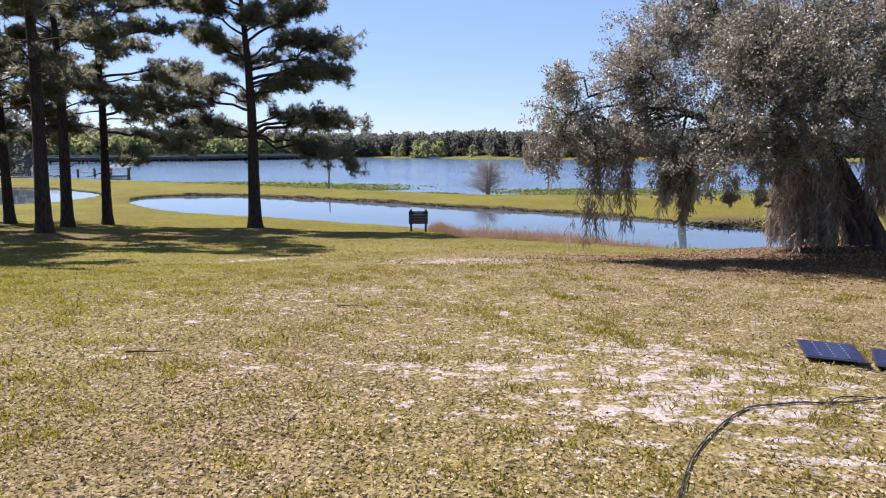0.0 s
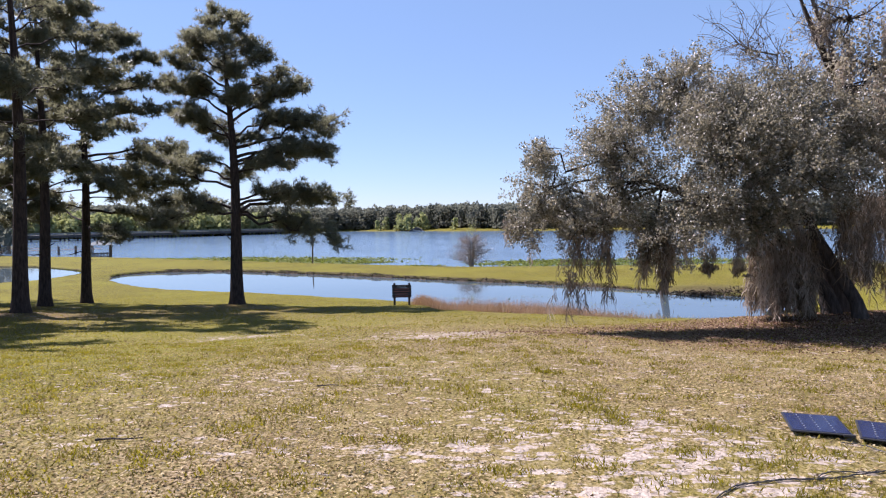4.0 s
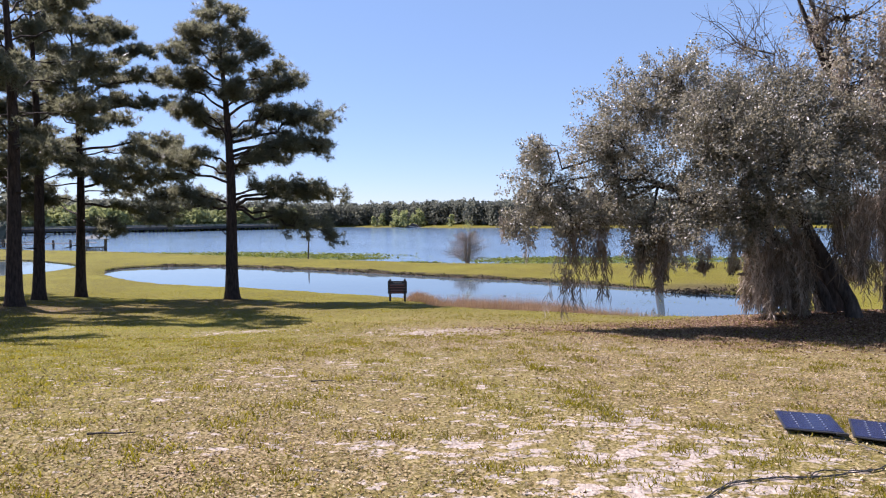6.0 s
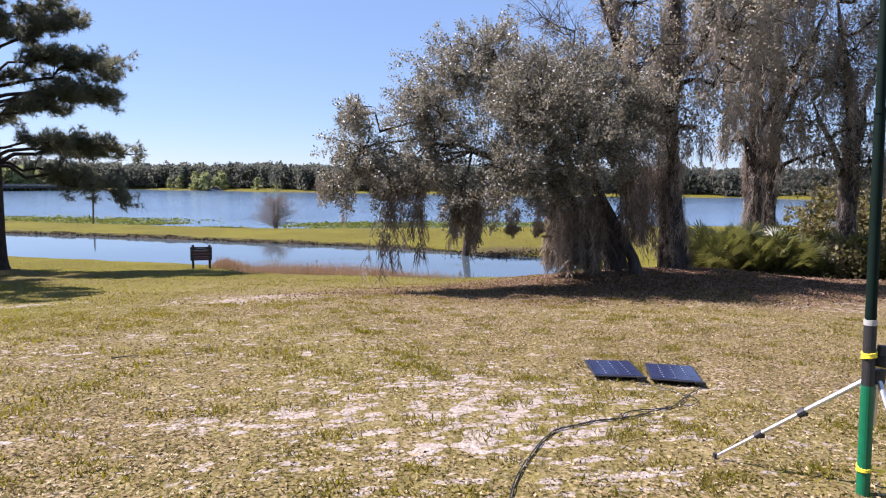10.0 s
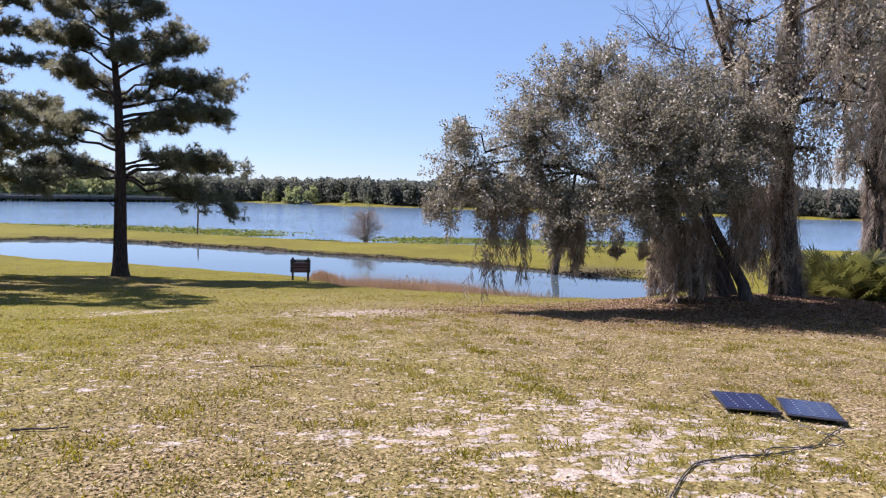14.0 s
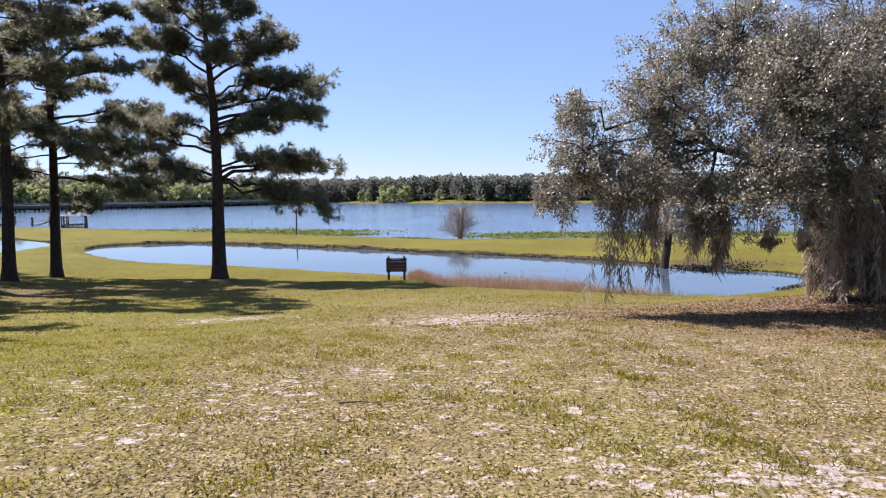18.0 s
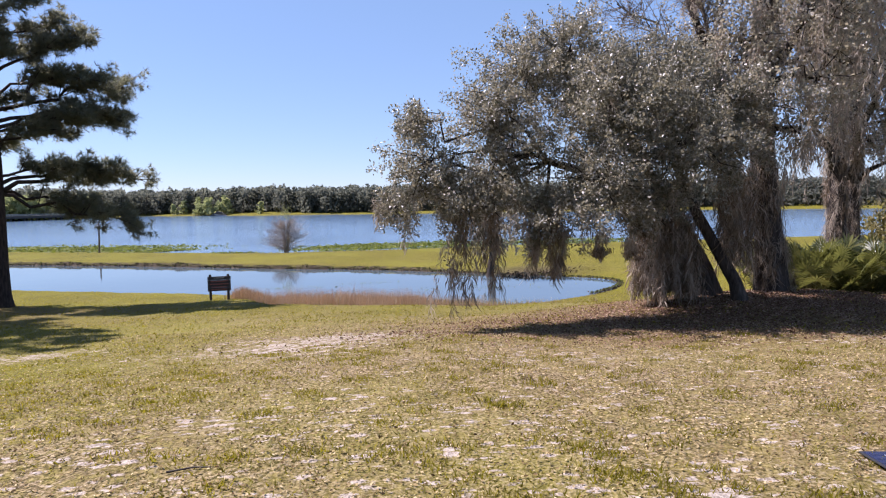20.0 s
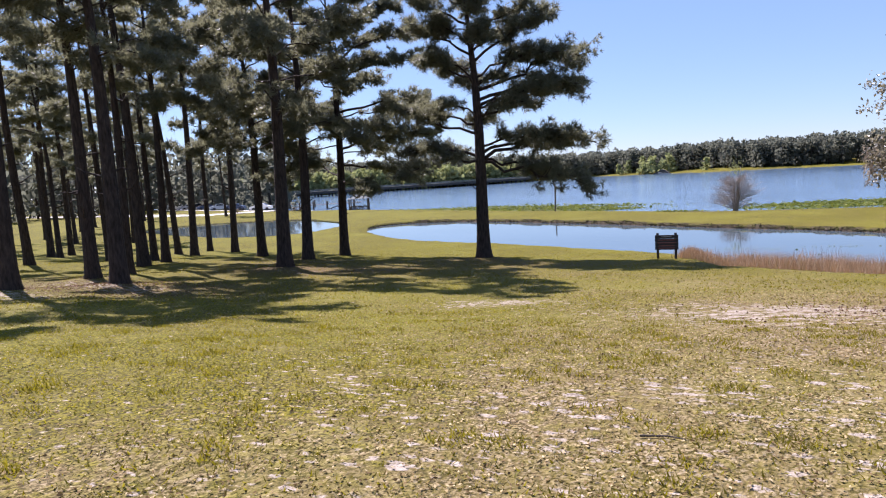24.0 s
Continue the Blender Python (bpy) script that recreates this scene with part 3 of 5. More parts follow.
def grown(line, d):
    c = line.mean(0)
    return c + (line - c) * (1 + d / np.linalg.norm(line - c, axis=1))[:, None]


water_sheet("water_pond", grown(POND_LINE, 0.9), POND_Z, M_POND, "calm pond mirroring the pale sky")
water_sheet("water_small_pond", grown(POND2_LINE, 0.9), POND2_Z, M_POND, "small dark pond behind the pines")
water_sheet("water_lake", np.array([(-900, 60), (-139, 60), (-60, 100), (-18, 78), (40, 74), (300, -60), (900, -60), (900, 900), (-900, 900)]), LAKE_Z, M_LAKE, "wide blue lake with small wind ripples")


# road and parking strip beyond the small pond
def build_road(mid, half, lift, label):
    t = np.gradient(mid, axis=0)
    t /= np.linalg.norm(t, axis=1)[:, None]
    nrm = np.stack([-t[:, 1], t[:, 0]], 1)
    rows = []
    for o in (-half, -half / 3, half / 3, half):
        q = mid + nrm * o
        rows.append(np.column_stack([q, land(q[:, 0], q[:, 1]) + lift]))
    n = len(mid)
    v = np.concatenate(rows)
    f = [(a * n + i, a * n + i + 1, (a + 1) * n + i + 1, (a + 1) * n + i) for a in range(3) for i in range(n - 1)]
    tagged(part("road", arrays_mesh("road", v, f, True), M_ROAD), label, "road", kind="structure")


build_road(ROAD_LINE, 2.6, 0.06, "pale sandy park road behind the small pond")
build_road(PARKING_LINE, 4.5, 0.066, "pale sandy parking strip along the lake")


# ---- distant woods ----
def build_woods(name, spots, hmin, hmax, material, per, label, clump, trunks=True):
    cs, ss, tv = [], [], []
    for (x, y), z in zip(spots, land(spots[:, 0], spots[:, 1])):
        h = rng.uniform(hmin, hmax) * (1.12 if rng.random() < 0.1 else 1)
        w = h * rng.uniform(0.28, 0.42)
        low = rng.uniform(0.0, 0.08)
        for k in range(3):
            zc = z + h * (low + (1 - low) * (k + 0.5) / 3)
            off = rng.normal(size=2) * w * 0.3
            d = unit(per // 3) * rng.uniform(0.4, 1.0, (per // 3, 1))
            cs.append(np.array([x + off[0], y + off[1], zc]) + d * [w * (1.1 - 0.25 * k), w * (1.1 - 0.25 * k), h * (1 - low) * 0.24])
            ss.append(np.full(per // 3, clump))
        if trunks:
            tv.append(tube([(x, y, z - 0.3), (x + rng.normal() * 0.3, y, z + h * 0.8)], [0.28, 0.1], 4))
    c, s = np.concatenate(cs), np.concatenate(ss)
    v, f = leaf_mesh(c, s, 1.4)
    ob = part(name, arrays_mesh(name, v, f), material)
    tagged(ob, label, "trees", kind="stuff")
    if trunks:
        tv_, tf_ = join(*tv)
        part("trunks", arrays_mesh("trunks", tv_, tf_), M_PINE_BARK, ob)


def ring(a0, a1, n, r0, r1):
    th = np.radians(rng.uniform(a0, a1, n))
    r = rng.uniform(r0, r1, n)
    return np.stack([r * np.sin(th), r * np.cos(th)], 1)


def beyond(a0, a1, n, d0, d1):
    """Spots d0 to d1 metres behind the far shore."""
    th = np.radians(rng.uniform(a0, a1, n))
    r = np.interp(th, [-0.75, -0.56, -0.42, -0.30, -0.22, -0.1, 0.0, 0.25, 0.6, 1.0], [330, 330, 335, 400, 420, 385, 355, 350, 370, 380]) + rng.uniform(d0, d1, n)
    return np.stack([r * np.sin(th), r * np.cos(th)], 1)


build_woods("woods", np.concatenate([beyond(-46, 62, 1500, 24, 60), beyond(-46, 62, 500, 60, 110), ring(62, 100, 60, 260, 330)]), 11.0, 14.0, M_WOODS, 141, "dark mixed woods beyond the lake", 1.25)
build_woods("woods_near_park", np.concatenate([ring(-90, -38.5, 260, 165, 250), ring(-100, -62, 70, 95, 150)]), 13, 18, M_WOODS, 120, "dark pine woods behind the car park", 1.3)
build_woods("willow_thicket", np.concatenate([beyond(-46, -16.5, 560, 4, 22), beyond(-11, -4, 14, 10, 20)]), 6, 11, M_WILLOW, 75, "pale green spring willows along the far shore", 1.5, False)

# ---- pines ----
def bent(a, b, n=7, sag=0.0, jitter=0.03):
    a, b = np.asarray(a, float), np.asarray(b, float)
    s = np.linspace(0, 1, n)[:, None]
    p = a + (b - a) * s
    p[:, 2] += sag * np.sin(np.pi * s[:, 0])
    L = np.linalg.norm(b - a)
    p[1:-1] += rng.normal(size=(n - 2, 3)) * jitter * L
    return p


def pine_limb(start, end, r, sag, dens):
    """One limb with side twigs spread flat; returns its wood and the tufts' places and ways."""
    p = bent(start, end, 8, sag, 0.025)
    L = np.linalg.norm(p[-1] - p[0])
    wood = [tube(p, np.linspace(r, r * 0.25, 8), 5)]
    pts, dirs = [], []
    n = max(5, int(L * 6.2 * dens))
    for s in 0.3 + 0.7 * rng.uniform(0, 1, n) ** 0.75:
        i = min(int(s * 7), 6)
        q = p[i] + (p[i + 1] - p[i]) * (s * 7 - i)
        way = p[i + 1] - p[i]
        way /= np.linalg.norm(way) + 1e-9
        side = np.array([-way[1], way[0], 0.0]) * rng.choice((-1, 1))
        d = way * rng.uniform(0.3, 0.9) + side * rng.uniform(0.2, 1.0) + rng.normal(size=3) * [0.15, 0.15, 0.24]
        d[2] += 0.12
        d /= np.linalg.norm(d)
        tl = rng.uniform(0.45, 1.0) * min(1.25, 0.35 + L * 0.2) * (1.2 - 0.45 * s)
        e = q + d * tl
        wood.append(tube(np.array([q, q + d * tl * 0.5 + [0, 0, 0.03], e]), [r * 0.3, r * 0.22, 0.006], 3))
        # bunches of tufts along the outer half of the twig
        for k in (0.4, 0.62, 0.82, 1.0):
            c = q + (e - q) * (k + rng.normal() * 0.06) + rng.normal(size=3) * [0.11, 0.11, 0.08]
            m = int(rng.integers(4, 8))
            pts.append(c + rng.normal(size=(m, 3)) * [0.09, 0.09, 0.055])
            dirs.append(np.repeat(d[None], m, 0))
    return join(*wood), np.concatenate(pts), np.concatenate(dirs)


def pine_trunk(h, r, lean, sides=12):
    s = np.array([-0.03, 0.0, 0.015, 0.04, 0.1, 0.25, 0.4, 0.55, 0.7, 0.85, 1.0])
    p = np.stack([lean[0] * np.maximum(s, 0) ** 1.3 * h + 0.02 * h * np.sin(s * 5 + lean[1] * 40) * s, lean[1] * s * h, s * h], 1)
    rad = r * np.array([1.75, 1.45, 1.25, 1.08, 0.95, 0.82, 0.7, 0.55, 0.38, 0.2, 0.03])
    v, f = tube(p, rad, sides)
    return (v, f), p


def at_height(p, z):
    return np.array([np.interp(z, p[:, 2], p[:, k]) for k in range(3)])


def random_limbs(h, p, low, n, reach, dens):
    out = []
    for i in range(n):
        z = h * (low + (0.97 - low) * ((i + rng.random()) / n) ** 0.9)
        k = (z / h - low) / (1 - low)
        L = reach * (1 - 0.72 * k ** 1.3) * rng.uniform(0.55, 1.15) * (0.7 if k < 0.05 else 1)
        a = i * 2.4 + rng.uniform(-0.6, 0.6)
        up = -0.12 + 0.75 * k + rng.uniform(-0.12, 0.15)
        st = at_height(p, z)
        out.append((st, st + np.array([math.cos(a) * L, math.sin(a) * L, up * L]), 0.018 + 0.02 * L / 3, rng.uniform(0.02, 0.18) * L))
    return out


def build_pine(place, h, r, lean, limbs, dens, needles, width, label, group, stubs=3, split=False, length=0.24):
    t = thing("pine_tree", place, label, "tree", group)
    (tv, tf), p = pine_trunk(h, r, lean)
    woods, pts, dirs = [], [], []
    for st, en, rr, sag in (limbs(h, p)):
        w, a, b = pine_limb(st, en, rr, sag, dens)
        woods.append(w)
        pts.append(a)
        dirs.append(b)
    for i in range(stubs):
        z = h * rng.uniform(0.14, 0.36)
        a = rng.uniform(0, 6.28)
        L = rng.uniform(0.3, 1.1)
        st = at_height(p, z)
        woods.append(tube(bent(st, st + [math.cos(a) * L, math.sin(a) * L, L * rng.uniform(-0.2, 0.6)], 4, 0, 0.06), [0.035, 0.03, 0.02, 0.006], 5))
    if split:
        part("trunk", arrays_mesh("trunk", tv, tf, True), M_PINE_BARK, t)
        for w in woods:
            part("limb", arrays_mesh("limb", *w, True), M_PINE_BARK, t)
    else:
        part("trunk", arrays_mesh("trunk", *join((tv, tf), *woods), True), M_PINE_BARK, t)
    v, f = needle_mesh(np.concatenate(pts), np.concatenate(dirs), needles, length, width)
    part("crown", arrays_mesh("crown", v, f), M_NEEDLE, t)
    return t


RIGHT, DEEP = np.array([0.925, 0.38, 0]), np.array([-0.38, 0.925, 0])
# height, reach to the side, reach in depth, rise, and sag of the lone pine's limbs
LONE = [(3.9, 4.5, 0.5, 0.55, 0.45), (4.5, 2.2, -0.6, 0.15, 0.2), (4.2, 3.6, 1.0, 0.4, 0.3), (3.9, 4.0, -0.9, -1.1, 0.15), (4.0, 3.0, 0.9, -0.6, 0.1), (4.1, -3.0, 0.3, 0.35, 0.25), (4.0, -2.8, -1.2, -0.4, 0.2), (4.2, -2.0, 1.4, 0.2, 0.1),
        (5.0, -3.1, -0.4, 1.2, -0.1), (5.4, -2.4, 0.7, 0.7, 0.0), (5.8, -1.4, -1.0, 0.3, 0.1), (5.7, 1.7, -1.2, 0.35, 0.1), (5.6, 2.2, 0.6, 0.5, 0.15), (6.1, 3.6, 0.3, 0.55, 0.3), (6.3, 3.9, -0.5, 0.4, 0.3), (6.0, 2.7, -1.1, 0.5, 0.2),
        (6.7, 4.2, 0.4, 1.2, 0.2), (6.9, 3.2, -0.7, 1.1, 0.2), (7.2, 2.4, 0.9, 1.0, 0.15), (6.9, -2.1, -0.4, 1.1, 0.1), (7.3, -1.6, 0.9, 0.9, 0.0), (7.8, 2.8, -0.5, 1.5, 0.2), (8.2, 2.1, 0.7, 1.2, 0.1), (8.1, -2.3, 0.2, 1.3, 0.0), (8.4, -1.5, -0.8, 1.0, 0.1),
        (9.0, 2.2, 0.4, 1.0, 0.0), (9.3, -2.1, -0.3, 0.9, 0.0), (9.8, 1.7, -0.5, 0.8, 0.0), (10.0, -1.5, 0.4, 0.8, 0.0), (10.5, 1.2, 0.3, 0.7, 0), (10.7, -1.0, -0.3, 0.7, 0), (11.2, 0.8, -0.3, 0.7, 0), (11.4, -0.6, 0.3, 0.7, 0), (11.9, 0.4, 0.2, 0.5, 0), (12.0, -0.3, -0.2, 0.5, 0),
        (5.2, 0.3, 2.4, 0.5, 0.2), (6.6, -0.4, 2.2, 0.8, 0.1), (8.0, 0.3, -1.7, 0.9, 0.1), (9.4, 0.2, 1.6, 0.9, 0.1), (10.2, 0.0, -1.3, 0.8, 0)]


def lone_limbs(h, p):
    for z, a, b, up, sag in LONE:
        st = at_height(p, z)
        yield st, st + RIGHT * a + DEEP * b + [0, 0, up], 0.03 + 0.012 * abs(a), sag
    yield from random_limbs(h, p, 0.55, 12, 2.3, 1)


def limbs_for(low, n, reach):
    return lambda h, p: random_limbs(h, p, low, n, reach, 1)


def on_land(x, y, sink=0.05):
    return (x, y, land_z(x, y) - sink)


build_pine(on_land(-10.75, 27.9), 12.6, 0.27, (-0.012, 0.0), lone_limbs, 1.25, 10, 0.026, "lone dark-barked pine with layered flat boughs by the pond", "pines", 2, True)
PINE_A = [(-15.95, 21.8, 14.5, 0.25, 0.38, 28, 3.7, "tall pine with high crown and bare lower trunk"),
          (-19.7, 31.1, 14.5, 0.23, 0.27, 22, 4.4, "pine with low drooping boughs beside the lawn"),
          (-18.5, 26.5, 14.5, 0.23, 0.36, 28, 3.5, "tall pine with high crown and bare lower trunk"),
          (-23.5, 29.3, 14.0, 0.23, 0.34, 32, 3.7, "tall pine with high crown and bare lower trunk"),
          (-16.3, 15.3, 12.8, 0.215, 0.50, 15, 3.3, "stout tall pine shading the lawn"),
          (-19.0, 16.5, 13.0, 0.20, 0.50, 15, 3.2, "stout tall pine shading the lawn"),
          (-17.0, 12.8, 12.0, 0.22, 0.54, 13, 2.9, "stout tall pine shading the lawn"),
          (-20.4, 18.9, 13.5, 0.16, 0.48, 14, 2.9, "stout tall pine shading the lawn")]


def right_heavy(low, n, reach):
    def make(h, p):
        yield from random_limbs(h, p, low, n, reach, 1)
        for z, a, up in ((4.6, 3.8, -0.9), (6.0, 4.6, -0.2), (7.2, 4.4, 0.4), (8.6, 4.0, 0.8), (9.8, 3.8, 1.0), (11.0, 3.2, 1.0), (5.4, 3.0, 0.3), (12.2, 2.4, 0.8)):
            st = at_height(p, z)
            yield st, st + RIGHT * a + DEEP * rng.uniform(-1, 1) + [0, 0, up], 0.07, 0.25
    return make


for x, y, h, r, low, n, reach, label in PINE_A:
    build_pine(on_land(x, y), h, r, (rng.uniform(-0.02, 0.02), rng.uniform(-0.015, 0.015)), (right_heavy if reach == 4.4 else limbs_for)(low - 0.04, n + (6 if y > 22 else 0), reach), 1.1 if y > 22 else 0.85, 9, 0.034, label, "pines", 4)

# the stand farther off: two trees, set out again and again
far_a = build_pine(on_land(-25.6, 25.1), 15, 0.19, (0.015, 0.01), limbs_for(0.43, 15, 2.7), 0.78, 6, 0.045, "slender pine in the open stand", "pines", 4, False, 0.3)
far_b = build_pine(on_land(-27.4, 26.0), 14, 0.17, (-0.02, 0.0), limbs_for(0.40, 15, 2.6), 0.78, 6, 0.045, "slender pine in the open stand", "pines", 5, False, 0.3)
# (-45, 24) to (-31, 18) stand out of view, added to shade the lawn
STAND = [(-24.2, 22.7), (-31.5, 26.7), (-32.4, 23.0), (-34.3, 33.8), (-32.5, 33.4), (-34.6, 36.8), (-31.9, 36.3), (-44.9, 33.9), (-42.8, 31.0), (-41.0, 30.4), (-48, 34.5), (-51, 40), (-56, 36), (-60, 45), (-52, 45),
         (-66, 41), (-72, 50), (-62, 50), (-45, 24), (-38, 19), (-34, 13), (-31, 18), (-55, 28), (-62, 33), (-80, 60), (-92, 80), (-80, 86), (-104, 88), (-88, 68), (-76, 54)]
for i, (x, y) in enumerate(STAND):
    a = rng.uniform(0, 360)
    s = rng.uniform(1.0, 1.25)
    m = pose(*on_land(x, y), rng.uniform(-2, 2), rng.uniform(-2, 2), a)
    c = copy_thing((far_a, far_b)[i % 2], m)
    c.scale = (s, s, s)


# ---- oaks hung with moss ----
def crown_points(clumps, twigs, per, spread, shell=0.3):
    """Leaves along drooping twigs that stand out unevenly from each mass of the crown."""
    out, hubs = [], []
    for x, y, z, r in clumps:
        n = max(4, int(twigs * r * r))
        d = unit(n)
        ph = rng.uniform(0, 6.28, 3)
        lump = 1 + 0.3 * np.sin(d[:, 0] * 5 + ph[0]) * np.cos(d[:, 2] * 4 + ph[1]) + 0.2 * np.sin(d[:, 1] * 9 + ph[2])
        rr = (r * lump * rng.uniform(0.75, 1.15, n))[:, None]
        root = np.array([x, y, z]) + d * rr * (rng.uniform(0.12, 0.78, (n, 1)) ** 0.65)
        way = d * 0.7 + unit(n) * 0.65
        tip = root + way * rr * rng.uniform(0.3, 0.65, (n, 1))
        tip[:, 2] -= 0.05 * r
        hubs.append((root + tip) / 2)
        k = rng.uniform(0, 1, (n, per, 1))
        m = (root[:, None] + (tip - root)[:, None] * k + rng.normal(size=(n, per, 3)) * spread * (1.15 - 0.6 * k)).reshape(-1, 3)
        out.append(m)
    return np.concatenate(out), np.concatenate(hubs)


def moss_from(hubs, n, lo, hi, per, width, floor):
    h = hubs[rng.integers(0, len(hubs), n)]
    L = lo + (hi - lo) * rng.uniform(0, 1, n) ** 1.6
    return h, np.minimum(L, np.maximum(h[:, 2] - floor, 0.1))


def build_oak(place, trunks, clumps, leaf, leaf_size, twigs, per, moss, label, group, material, spread=0.115, limb_r=0.05, extra=0):
    """trunks: lists of places and radii, relative to the base; clumps: places and radii of the crown's masses, in the world."""
    t = thing("oak_tree", place, label, "tree", group)
    o = np.array(place)
    tops = []
    for pts, rad in trunks:
        part("trunk", arrays_mesh("trunk", *tube(pts, rad, 12), True), M_OAK_BARK, t)
        tops.extend([(np.array(q), r) for q, r in zip(pts[1:], rad[1:])])
    rel = [(x - o[0], y - o[1], z - o[2], r) for x, y, z, r in clumps]
    for x, y, z, r in rel:
        c = np.array([x, y, z])
        q, r0 = min(tops, key=lambda w: np.linalg.norm(w[0] - c) + max(0, w[0][2] - z) * 1.5)
        woods = [tube(bent(q, c, 7, 0.12, 0.06), np.linspace(max(limb_r, r0 * 0.45), 0.02, 7), 6)]
        for d in unit(9):
            e = c + d * r * 0.95
            woods.append(tube(bent(c - d * 0.1, e, 4, 0.05, 0.08), [0.022, 0.015, 0.01, 0.004], 4))
        part("limb", arrays_mesh("limb", *join(*woods), True), M_OAK_BARK, t)
    pts, hubs = crown_points(rel, twigs, per, spread)
    if leaf:
        part("crown", arrays_mesh("crown", *leaf_mesh(pts, leaf_size)), material, t)
    if moss:
        n, lo, hi, mper, width, floor = moss
        p, L = moss_from(hubs, n, lo, hi, mper, width, floor)
        part("moss", arrays_mesh("moss", *pendant_mesh(p, L, mper * 2, width, 0.055)), M_MOSS, t, "grey Spanish moss")["kind"] = "stuff"
    return t, rel


FRONT = [(1.5, 13.6, 2.2, 0.7), (1.4, 13.8, 2.9, 0.46), (2.1, 13.4, 1.55, 0.7), (2.9, 13.8, 2.3, 0.95), (3.5, 14.3, 3.85, 0.9), (2.85, 13.9, 3.1, 0.8), (4.3, 14.3, 4.25, 0.85),
         (4.8, 13.2, 3.1, 1.25), (4.3, 12.9, 1.9, 0.9), (5.5, 14.3, 3.8, 1.0), (5.8, 13.0, 2.5, 1.1), (7.0, 13.8, 3.3, 0.95), (6.7, 13.2, 2.5, 0.75), (5.3, 13.3, 1.6, 0.65),
         (3.5, 13.4, 1.35, 0.6), (1.0, 13.7, 1.5, 0.45), (5.0, 15.0, 3.4, 0.8), (7.5, 14.6, 2.9, 0.6), (6.4, 14.2, 3.9, 0.8), (5.9, 14.0, 3.2, 0.9)]
ob_ = on_land(7.8, 14.5, 0.0)
front, front_rel = build_oak(ob_, [
    (np.array([(-0.3, -0.8, -0.15), (-0.4, -0.72, 0.35), (-0.7, -0.6, 0.95), (-1.05, -0.5, 1.6), (-1.3, -0.3, 2.3), (-1.6, -0.4, 3.0)]), [0.17, 0.12, 0.11, 0.10, 0.08, 0.05]),
    (np.array([(-0.35, 0.25, -0.15), (-0.5, 0.25, 0.4), (-0.95, 0.2, 1.0), (-1.7, 0.0, 1.7), (-2.8, -0.4, 2.3), (-4.0, -0.6, 2.6)]), [0.22, 0.15, 0.13, 0.11, 0.09, 0.06]),
    (np.array([(0.0, 0.5, -0.15), (-0.2, 0.55, 0.5), (-0.7, 0.6, 1.4), (-1.4, 0.6, 2.4), (-2.2, 0.4, 3.3), (-3.0, 0.2, 3.9)]), [0.20, 0.14, 0.12, 0.10, 0.08, 0.05])],
    FRONT, True, 0.0295, 150, 98, (45, 0.2, 0.7, 16, 0.008, 0.25), "spreading grey-leaved oak hung with Spanish moss", "oaks", M_OAK_LEAF, 0.075, 0.032)


def moss_curtain(parent, x0, x1, y, z0, z1, n, depth=0.3, full_from=0.25, shaded=False):
    k = max(3, n // 14)
    hub = np.stack([rng.uniform(x0, x1, k), y + rng.normal(size=k) * depth, z1 + rng.normal(size=k) * 0.35], 1)
    full = (hub[:, 2] - z0) * (full_from + (1.0 - full_from) * rng.uniform(0, 1, k))
    if shaded:
        part("vine_tangle", arrays_mesh("vine_tangle", *pendant_mesh(hub, full, 130, 0.008, 0.075)), M_SHADED_MOSS, parent, "tangle of brown moss, coloured dark for shade")["kind"] = "stuff"
        return
    part("moss_curtain", arrays_mesh("moss_curtain", *pendant_mesh(hub, full, 110, 0.0065, 0.05)), M_MOSS, parent, "thick curtain of grey moss")["kind"] = "stuff"


# moss that hangs almost to the grass, and the curtains round the trunks (relative to the base)
for dx, w, top, low in ((-5.75, 0.14, 1.6, -0.1), (-5.25, 0.16, 1.6, 0.3), (-4.35, 0.2, 1.6, 0.45), (-4.05, 0.14, 1.5, 0.5), (-2.6, 0.16, 1.4, 0.9), (-3.2, 0.1, 1.4, 0.9)):
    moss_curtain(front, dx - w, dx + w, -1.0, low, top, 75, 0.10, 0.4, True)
    moss_curtain(front, dx - w, dx + w, -1.0, low, top, 35, 0.08, 0.3)
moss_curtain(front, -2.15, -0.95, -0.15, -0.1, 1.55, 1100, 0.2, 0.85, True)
moss_curtain(front, -2.15, -1.0, -0.4, 0.0, 1.6, 500, 0.16, 0.7)
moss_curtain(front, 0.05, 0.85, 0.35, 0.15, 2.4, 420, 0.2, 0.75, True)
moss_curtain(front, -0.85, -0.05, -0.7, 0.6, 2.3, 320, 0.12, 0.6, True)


def cover(t, pts, rad, n):
    """Moss, grey and shade-dark brown, that clings to a stem, relative to the tree's base."""
    pts, rad = np.asarray(pts, float), np.asarray(rad, float)
    for name, m, label in (("stem_moss", M_MOSS, "grey Spanish moss"), ("stem_vines", M_SHADED_MOSS, "brown moss, coloured dark for shade")):
        k = rng.uniform(0.25, len(pts) - 2.0, n)
        i = k.astype(int)
        f = (k - i)[:, None]
        a = rng.uniform(0, 6.283, n)
        r = rad[i] * 1.02
        q = pts[i] * (1 - f) + pts[i + 1] * f + np.stack([np.cos(a) * r, np.sin(a) * r, 0 * a], 1)
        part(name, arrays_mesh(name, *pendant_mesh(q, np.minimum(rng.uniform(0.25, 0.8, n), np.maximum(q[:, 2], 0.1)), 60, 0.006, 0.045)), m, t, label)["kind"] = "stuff"


